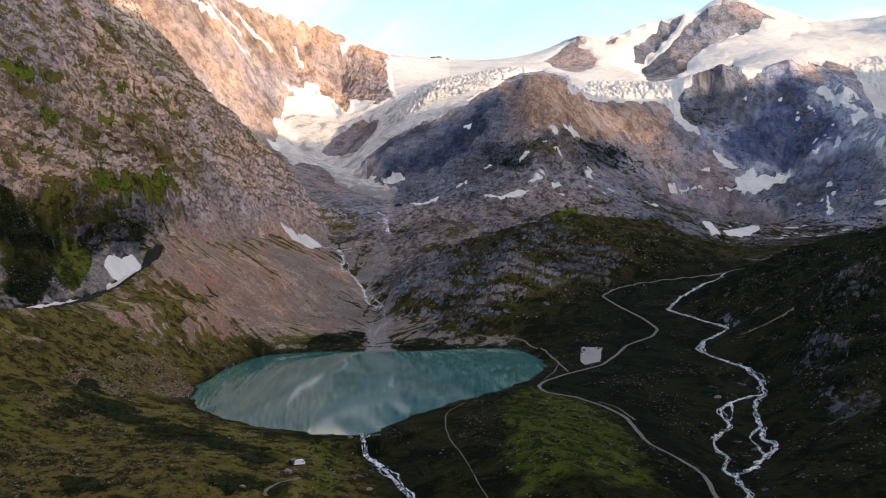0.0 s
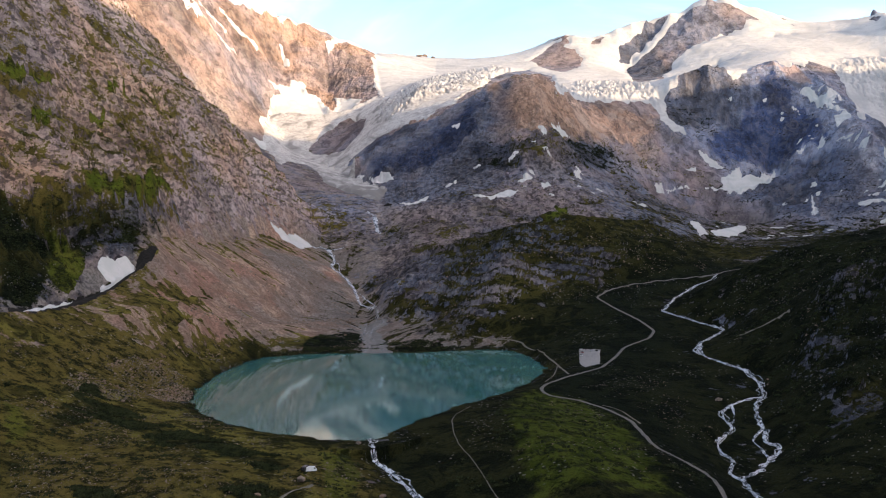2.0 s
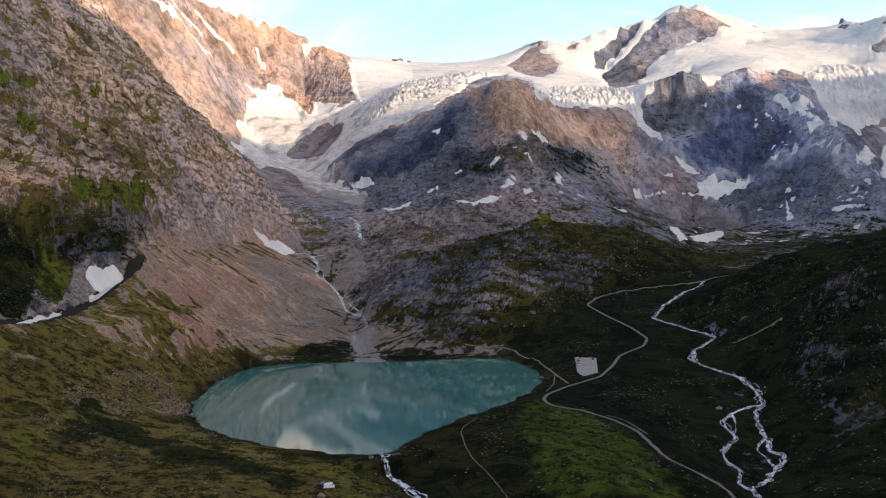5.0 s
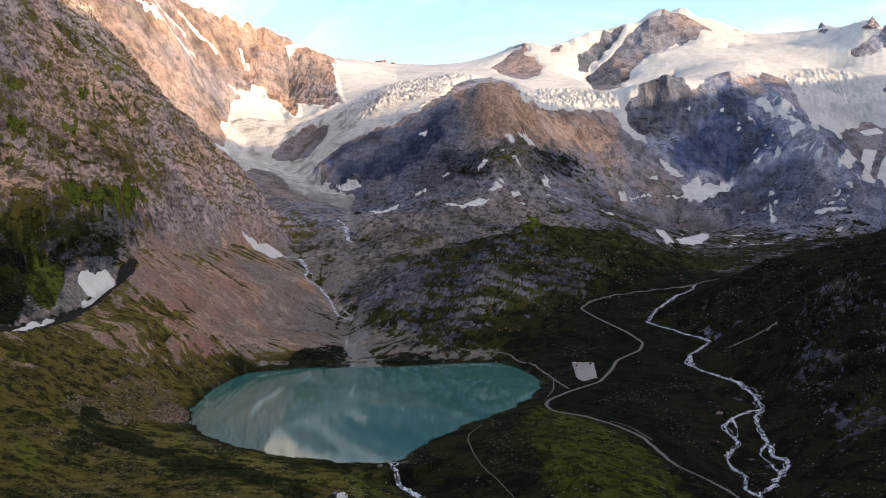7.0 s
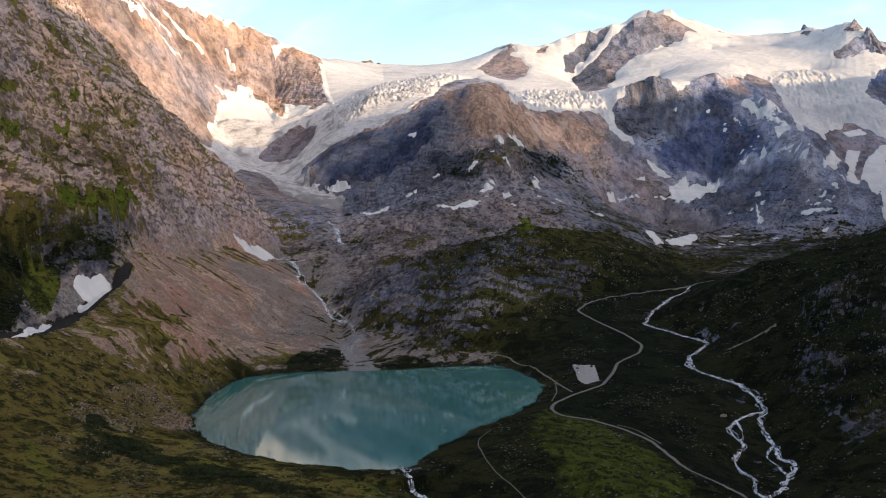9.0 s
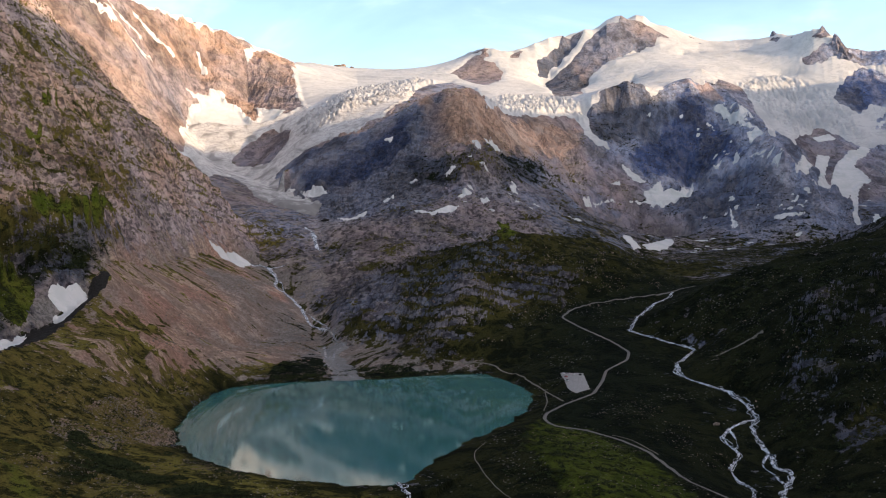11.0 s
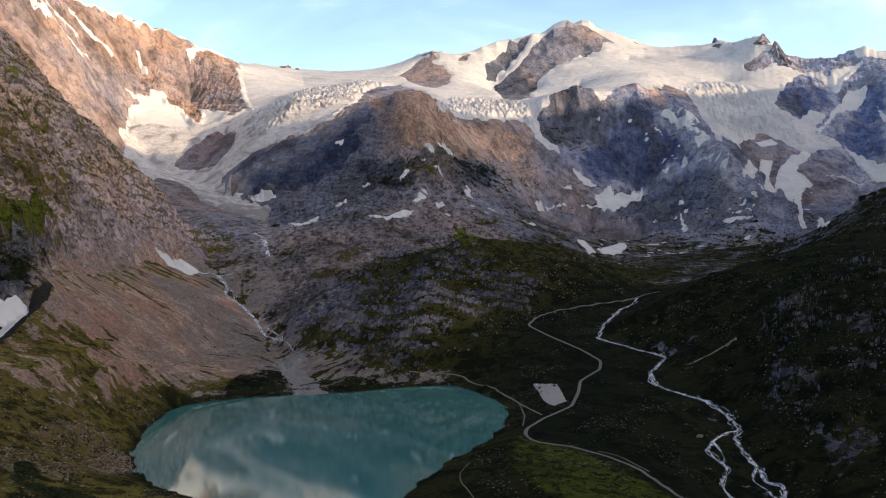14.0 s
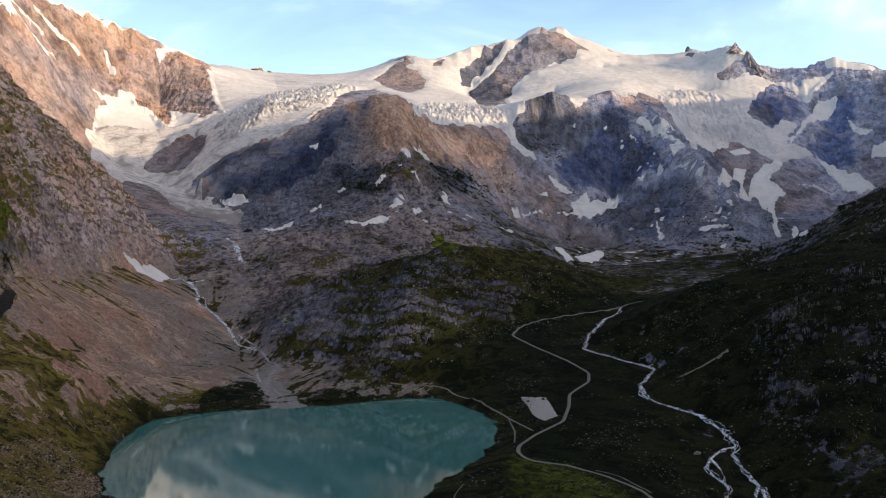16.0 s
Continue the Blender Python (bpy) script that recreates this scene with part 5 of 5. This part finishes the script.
for line in DELTA_ARMS:
    for strand in range(3):
        tagged(ribbon("stream", line, (2.2, 1.4, 1.0)[strand], SHALLOW_MAT, 0.75 - 0.05 * strand, (2.0, 6.0, 11.0)[strand], 1.5, 5, 1.2, 14.0, 17.0 * strand), "shallow grey meltwater braiding over the delta", "stream", "stream strands", "structure")
tagged(ribbon("stream", FALL, 7, TORRENT_MAT, 0.8, 2.0, 2.0, 5, 0.8), "thin white waterfall below the glacier", "waterfall", kind="structure")
for line, wide, label in ((LAKE_PATH, 2.6, "worn footpath along the lake shore"), (SHORE_PATH, 1.6, "narrow trodden path by the shore"), (HILL_PATH, 0.9, "narrow trodden path over the hill"),
                          (TRACK, 2.6, "curving grey vehicle track in the grass"), (GRAVEL_SCAR, 5.0, "pale gravel scar on the dark slope"), (VALLEY_TRACK, 2.0, "pale track beside the road")):
    tagged(ribbon("path", line, wide, PATH_MAT, 0.2, 0.8, 2.0, 3, 0.3), label, "path", kind="structure")
DELTA_MAT = make_gravel_material("grey_delta_gravel", (0.20, 0.195, 0.19), (0.13, 0.125, 0.12), 3.0)
# near-black gravel, also used on the block that stands in for the ice cave
DARK_GRAVEL_MAT = make_gravel_material("near_black_gravel", (0.030, 0.028, 0.026), (0.014, 0.013, 0.012), 2.0)
tagged(drape("gravel_gully", GULLY, 0.4, DARK_GRAVEL_MAT, (), 2.0, 2.5, 2), "dark gravel in the hollow behind the moraine", "gravel", kind="structure")
tagged(drape("gravel_delta", DELTA, 0.5, DELTA_MAT, (), 2.0, 7.0, 2), "grey gravel delta where the stream enters the lake", "gravel", kind="structure")
tagged(drape("parking_lot", PARKING, 0.35, LOT_MAT, (), 1.0, 0.8, 2), "pale gravel car park beside the road", "car park", kind="structure")


# ---- stones, shrubs and vehicles ----
def icosphere():
    bm = bmesh.new()
    bmesh.ops.create_icosphere(bm, subdivisions=1, radius=1.0)
    v, f = np.array([p.co[:] for p in bm.verts]), np.array([[p.index for p in q.verts] for q in bm.faces])
    bm.free()
    return v, f


BALL, BALL_FACES = icosphere()
CHANCE = np.random.default_rng(11)


def stone_shapes(count):
    """Angular stones: a ball cut flat by a few random planes."""
    shapes = []
    for _ in range(count):
        v = BALL * CHANCE.uniform(0.7, 1.25, 3)
        for _ in range(6):
            n = CHANCE.normal(size=3)
            n /= np.linalg.norm(n)
            over = np.maximum(v @ n - CHANCE.uniform(0.45, 0.8), 0)
            v = v - over[:, None] * n
        shapes.append(v)
    return shapes


STONES = stone_shapes(14)


def make_stone_material():
    m = Nodes("grey_stone", 1.0, gloss=0.08)
    base = m.mix(m.ramp(m.noise(6, 4, 0.6), 0.35, 0.65), (0.09, 0.078, 0.068), (0.30, 0.245, 0.20))
    base = m.mix(m.ramp(m.noise(14, 4, 0.6), 0.42, 0.58), base, m.mix(0.55, base, (0.30, 0.19, 0.13)))
    m.colour(m.mix(m.ramp(m.noise(0.7, 5, 0.7), 0.55, 0.40, 0.0, 0.6), base, (0.09, 0.085, 0.08)))
    return m.bump(m.noise(0.5, 4, 0.7), 0.15, 0.9).mat


def make_shrub_material():
    m = Nodes("dark_shrub_leaves", 0.9, gloss=0.12)
    m.colour(m.mix(m.ramp(m.noise(5, 4, 0.7), 0.35, 0.65), (0.012, 0.017, 0.008), (0.040, 0.050, 0.018)))
    return m.mat


STONE_MAT, SHRUB_MAT = make_stone_material(), make_shrub_material()


def scatter(ring, count, clump, metres, squash=(1.0, 1.0)):
    """Random places within an outline, thicker where the noise is high."""
    ring_xy = np.array(ring, float)
    low, high = ring_xy.min(0), ring_xy.max(0)
    p = CHANCE.uniform(low, high, (count * 12, 2))
    keep = (within(p[:, 0], p[:, 1], ring, 5) > 0) & (within(p[:, 0], p[:, 1], SHORE, 40) < -1) & (near_line(p[:, 0], p[:, 1], ROAD, 8) > 5)
    keep &= CHANCE.random(len(p)) < ease(fractal(p[:, 0] * squash[0] + metres, p[:, 1] * squash[1], metres, 4), clump - 0.3, clump + 0.3)
    return p[keep][:count]


def stones(ring, count, small, large, clump, label):
    p = scatter(ring, count, clump, 60)
    if not len(p):
        return
    size = small * (1 - CHANCE.random(len(p)) * (1 - (small / large) ** 2.2)) ** (-1 / 2.2)
    z = ground_at(p[:, 0], p[:, 1])
    turn = CHANCE.uniform(0, 2 * np.pi, len(p))
    pick = CHANCE.integers(0, len(STONES), len(p))
    v = np.array(STONES)[pick] * (size / 2)[:, None, None] * np.array([1, 1, 0.8])
    c, s = np.cos(turn)[:, None], np.sin(turn)[:, None]
    v = np.stack([v[..., 0] * c - v[..., 1] * s + p[:, :1], v[..., 0] * s + v[..., 1] * c + p[:, 1:], v[..., 2] + (z + 0.18 * size)[:, None]], -1)
    f = BALL_FACES[None] + (np.arange(len(p)) * len(BALL))[:, None, None]
    tagged(grid_object("stones", v.reshape(-1, 3), f.reshape(-1, 3), STONE_MAT, smooth=False), label, "stones", kind="stuff")


def shrubs(ring, count, metres, clump, label, squash=(1.0, 1.0)):
    """Low mountain shrubs, each a ragged dome of small leaf clumps."""
    p = scatter(ring, count, clump, 28, squash)
    if not len(p):
        return
    leaves = 22
    size = CHANCE.uniform(0.5, 1.3, len(p)) * metres
    spot = CHANCE.normal(size=(len(p), leaves, 3)) * np.array([0.42, 0.42, 0.20]) + np.array([0, 0, 0.28])
    spot[..., 2] = np.abs(spot[..., 2])
    a, b = CHANCE.normal(size=(2, len(p), leaves, 3))
    a /= np.linalg.norm(a, axis=-1, keepdims=True)
    b -= (a * b).sum(-1, keepdims=True) * a
    b /= np.linalg.norm(b, axis=-1, keepdims=True)
    half = CHANCE.uniform(0.10, 0.22, (len(p), leaves, 1))
    quad = np.stack([spot - a * half - b * half * 0.6, spot + a * half - b * half, spot + a * half * 0.7 + b * half, spot - a * half + b * half * 0.8], 2) * size[:, None, None, None]
    quad += np.concatenate([p, ground_at(p[:, 0], p[:, 1])[:, None]], 1)[:, None, None, :]
    f = np.arange(quad.size // 3).reshape(-1, 4)
    tagged(grid_object("shrubs", quad.reshape(-1, 3), f, SHRUB_MAT, smooth=False), label, "shrubs", kind="stuff")


for ring, count, small, large, clump, label in (
        (ROCKFALL, 5000, 0.4, 3.0, -0.15, "pale angular rockfall blocks below the moraine"),
        (NEAR_SLOPE, 6500, 0.25, 1.7, 0.1, "scattered pale stones in the heath"),
        (GREEN_HILL, 600, 0.3, 1.3, 0.1, "pale stones in the green hill's grass"),
        (VALLEY_STONES, 450, 0.3, 1.7, 0.25, "pale boulder field beside the road"),
        (KNOB_SLOPE, 1100, 0.8, 4.5, 0.2, "grey blocks strewn over the rocky hill"),
        (SCREE_FAN, 3600, 0.8, 3.6, 0.05, "loose stones on the scree fan"),
        (DARK_SIDE, 420, 0.5, 2.8, 0.25, "stones on the dark slope"),
        (FAR_SHORE, 1100, 0.4, 1.8, -0.2, "stones along the lake's far shore")):
    stones(ring, count, small, large, clump, label)
for ring, count, metres, clump, label in (
        (SHRUB_BAND, 3400, 1.7, 0.12, "dark low shrubs in a band across the heath"),
        (HEATH_PATCHES[0], 320, 1.6, -0.2, "dark low shrubs in a patch of heath"),
        (HEATH_PATCHES[1], 260, 1.6, -0.2, "dark low shrubs in a patch of heath"),
        (NEAR_SLOPE, 1500, 1.3, 0.3, "scattered low shrubs on the grass slope"),
        (LEFT_BANK, 420, 1.5, 0.0, "dark shrubs on the bank beside the delta"),
        (RIGHT_BANK, 360, 1.5, 0.0, "dark shrubs on the bank beside the delta"),
        (BEHIND_MORAINE, 1300, 1.5, 0.1, "dark green shrubs on the slope behind the moraine"),
        (LEFT_LEDGES, 3200, 1.8, 0.1, "dark shrubs on the rock ledges"),
        (FAR_SHORE, 260, 2.2, 0.3, "dark shrubs along the far shore"),
        (DARK_SIDE, 800, 2.2, 0.2, "dark heath shrubs on the shaded slope"),
        (GREEN_HILL, 500, 1.8, 0.15, "low shrubs on the green hill")):
    shrubs(ring, count, metres, clump, label, (2.2, 0.7) if ring in (BEHIND_MORAINE, LEFT_LEDGES) else (0.6, 1.4))

for k, (x, y, z) in enumerate(BIG_BOULDERS):
    size = (6.0, 4.5, 4.0, 5.0, 3.5)[k % 5]
    v = STONES[k % len(STONES)] * size / 2 * np.array([1.1, 0.9, 0.75]) + np.array([x, y, float(ground_at(x, y)) + 0.25 * size])
    tagged(grid_object("boulder", v, BALL_FACES, STONE_MAT, smooth=False), "large pale boulder lying in the grass", "boulder", "large boulders")

# an added black block stands in for the dark mouth of the ice cave
for x, y, z in ICE_CAVE:
    v = STONES[3] * np.array([9, 7, 4]) + np.array([x, y, float(ground_at(x, y)) + 1.0])
    tagged(grid_object("boulder", v, BALL_FACES, DARK_GRAVEL_MAT, smooth=False), "black block standing in for the dark ice cave mouth", "boulder", "large boulders")
for k, (x, y, z) in enumerate(COL_ROCKS):
    v = STONES[k + 5] * np.array([16, 12, (6, 8, 5)[k]]) + np.array([x, y, float(ground_at(x, y)) + 10.0])
    tagged(grid_object("rock_outcrop", v, BALL_FACES, STONE_MAT, smooth=False), "small dark rock outcrop on the snowy saddle", "rock", "saddle rocks")


def snow_flecks(ring, count, label):
    """Scraps of old snow left in hollows, each a ragged thin sheet lying across the slope."""
    p = scatter(ring, count, 0.05, 90)
    turn = np.linspace(0, 2 * np.pi, 15)[:-1]
    verts, faces = [], []
    for x, y in p:
        size, tilt = CHANCE.uniform(4, 13), CHANCE.uniform(-0.5, 0.3)
        edge = CHANCE.uniform(0.55, 1.2, len(turn))
        for k, share in enumerate((0.02, 0.55, 1.0)):
            along, across = share * size * edge * np.cos(turn), share * size * 0.45 * edge * np.sin(turn)
            sx, sy = x + along * np.cos(tilt) - across * np.sin(tilt), y + along * np.sin(tilt) + across * np.cos(tilt)
            verts.append(np.stack([sx, sy, ground_at(sx, sy) + (1.6, 1.2, -0.3)[k]], -1))
        base = (len(verts) - 3) * len(turn)
        for ring_no in (0, 1):
            for k in range(len(turn)):
                a, b = base + ring_no * len(turn) + k, base + ring_no * len(turn) + (k + 1) % len(turn)
                faces.append((a, a + len(turn), b + len(turn), b))
    if faces:
        tagged(grid_object("snow_flecks", np.concatenate(verts), np.array(faces), SNOW_MAT), label, "snow", kind="stuff")


for ring, count in zip(FLECKS, (26, 34, 16, 24)):
    snow_flecks(ring, count, "small scattered scraps of old snow on dark rock")


def pinnacle(x, y, z, wide, high, lean):
    """A jagged rock tooth standing out of the ice."""
    bm = bmesh.new()
    bmesh.ops.create_icosphere(bm, subdivisions=4, radius=1.0)
    v, f = np.array([p.co[:] for p in bm.verts]), np.array([[p.index for p in q.verts] for q in bm.faces])
    bm.free()
    up = np.clip(v[:, 2], 0, 1)
    v[:, :2] *= (1 - 0.75 * up)[:, None]
    v[:, 2] = np.where(v[:, 2] > 0, up ** 1.4, v[:, 2] * 0.5)
    v[:, 0] += lean * up
    crag = fractal(v[:, 0] * 40 + x, v[:, 1] * 40 + v[:, 2] * 55 + y, 26, 4, True, 0.6) - 0.3
    v = v * (1 + 0.22 * crag)[:, None] * np.array([wide / 2, wide / 2.4, high]) + np.array([x, y, z])
    flat = np.ones(len(v))
    cover = {"grass": flat * -1, "scree": flat * 0, "warm": flat * 0.15, "pale": flat, "rill": flat * 0, "fresh": flat * 0, "grit": flat * 0.25}
    tagged(grid_object("rock_pinnacle", v, f, LAND_MAT, cover, smooth=False), "jagged dark rock pinnacle rising from the glacier", "rock", "glacier pinnacles")


for x, y, z, wide, high, lean in ((1784, 3182, 934, 60, 42, -0.15), (1797, 2888, 878, 62, 34, 0.3), (1846, 2846, 775, 120, 88, -0.25), (1806, 3060, 905, 40, 18, 0.2)):
    pinnacle(x, y, z, wide, high, lean)


def plain(name, colour, rough, metal=0.0):
    m = Nodes(name, rough, metal)
    m.colour(m.mix(m.ramp(m.noise(0.8, 3), 0.3, 0.7, 0.0, 0.25), colour, tuple(c * 0.7 for c in colour)))
    return m.mat


GLASS_DARK, TYRE = plain("dark_car_glass", (0.02, 0.022, 0.025), 0.08), plain("tyre_rubber", (0.02, 0.02, 0.02), 0.8)


def part(name, bm, material, parent, label=""):
    mesh = bpy.data.meshes.new(name)
    bm.to_mesh(mesh)
    bm.free()
    mesh.materials.append(material)
    ob = new(name, mesh)
    ob.parent = parent
    return tagged(ob, label)


def profile_solid(points, width, taper=0.0, bevel=0.08):
    """A side profile (length, height) drawn out across a width, narrower towards the top by taper."""
    bm = bmesh.new()
    top = max(p[1] for p in points)
    low = min(p[1] for p in points)
    sides = []
    for side in (-1, 1):
        sides.append([bm.verts.new((px, side * (width / 2 - taper * (pz - low) / (top - low)), pz)) for px, pz in points])
    bm.faces.new(sides[0])
    bm.faces.new(list(reversed(sides[1])))
    for k in range(len(points)):
        n = (k + 1) % len(points)
        bm.faces.new((sides[0][n], sides[0][k], sides[1][k], sides[1][n]))
    bmesh.ops.recalc_face_normals(bm, faces=bm.faces)
    bmesh.ops.bevel(bm, geom=list(bm.edges), offset=bevel, segments=2, affect="EDGES", clamp_overlap=True)
    return bm


def wheel_mesh(radius, width):
    bm = bmesh.new()
    bmesh.ops.create_cone(bm, cap_ends=True, segments=16, radius1=radius, radius2=radius, depth=width, matrix=pose(0, 0, 0, 90, 0, 0))
    return bm


def vehicle(name, paint, label, category, place, heading, van=False):
    root = tagged(new(name), label, category, "parked vehicles")
    if van:
        body = [(-3.0, 0.35), (-3.0, 2.6), (1.4, 2.7), (2.0, 2.5), (2.5, 1.4), (3.0, 1.2), (3.0, 0.35)]
        glass, length = [(1.45, 1.5), (1.55, 2.35), (1.95, 2.35), (2.46, 1.5)], 1.9
    else:
        body = [(-2.1, 0.3), (-2.1, 0.95), (-1.0, 1.0), (0.8, 1.0), (2.1, 0.8), (2.1, 0.3)]
        glass, length = [(-1.7, 0.98), (-1.2, 1.45), (0.3, 1.48), (1.0, 0.98)], 1.3
    part("body", profile_solid(body, 2.2 if van else 1.8, 0.1), paint, root)
    part("window", profile_solid(glass, 2.14 if van else 1.62, 0.05 if van else 0.18, 0.03), GLASS_DARK, root, "dark glazed cabin windows")
    for wx in (-length, length):
        for wy in (-0.8, 0.8):
            wheel = part("wheel", wheel_mesh(0.36, 0.24), TYRE, root)
            wheel.location = (wx, wy * (1.15 if van else 1.0), 0.36)
    root.matrix_basis = pose(*place, 0, 0, heading)
    return root


WHITE, SILVER, BLACK, RED = plain("white_car_paint", (0.8, 0.8, 0.8), 0.3), plain("silver_car_paint", (0.45, 0.46, 0.48), 0.3, 0.4), plain("black_car_paint", (0.03, 0.03, 0.035), 0.25), plain("red_car_paint", (0.3, 0.03, 0.03), 0.3)
for k, (x, y, z) in enumerate(CARS):
    paint, tone = ((WHITE, "white"), (SILVER, "silver-grey"), (WHITE, "white"), (BLACK, "black"), (RED, "dark red"), (WHITE, "white"))[k]
    vehicle("car", paint, tone + " car parked on the gravel lot", "car", (x, y, float(ground_at(x, y)) + 0.35), 70 + 7 * k)
for k, (x, y, z) in enumerate(VANS):
    vehicle("camper_van", WHITE if k == 0 else BLACK, ("white" if k == 0 else "dark") + " camper van parked in the grass", "van", (x, y, float(ground_at(x, y)) + 0.1), 5 + 60 * k, True)
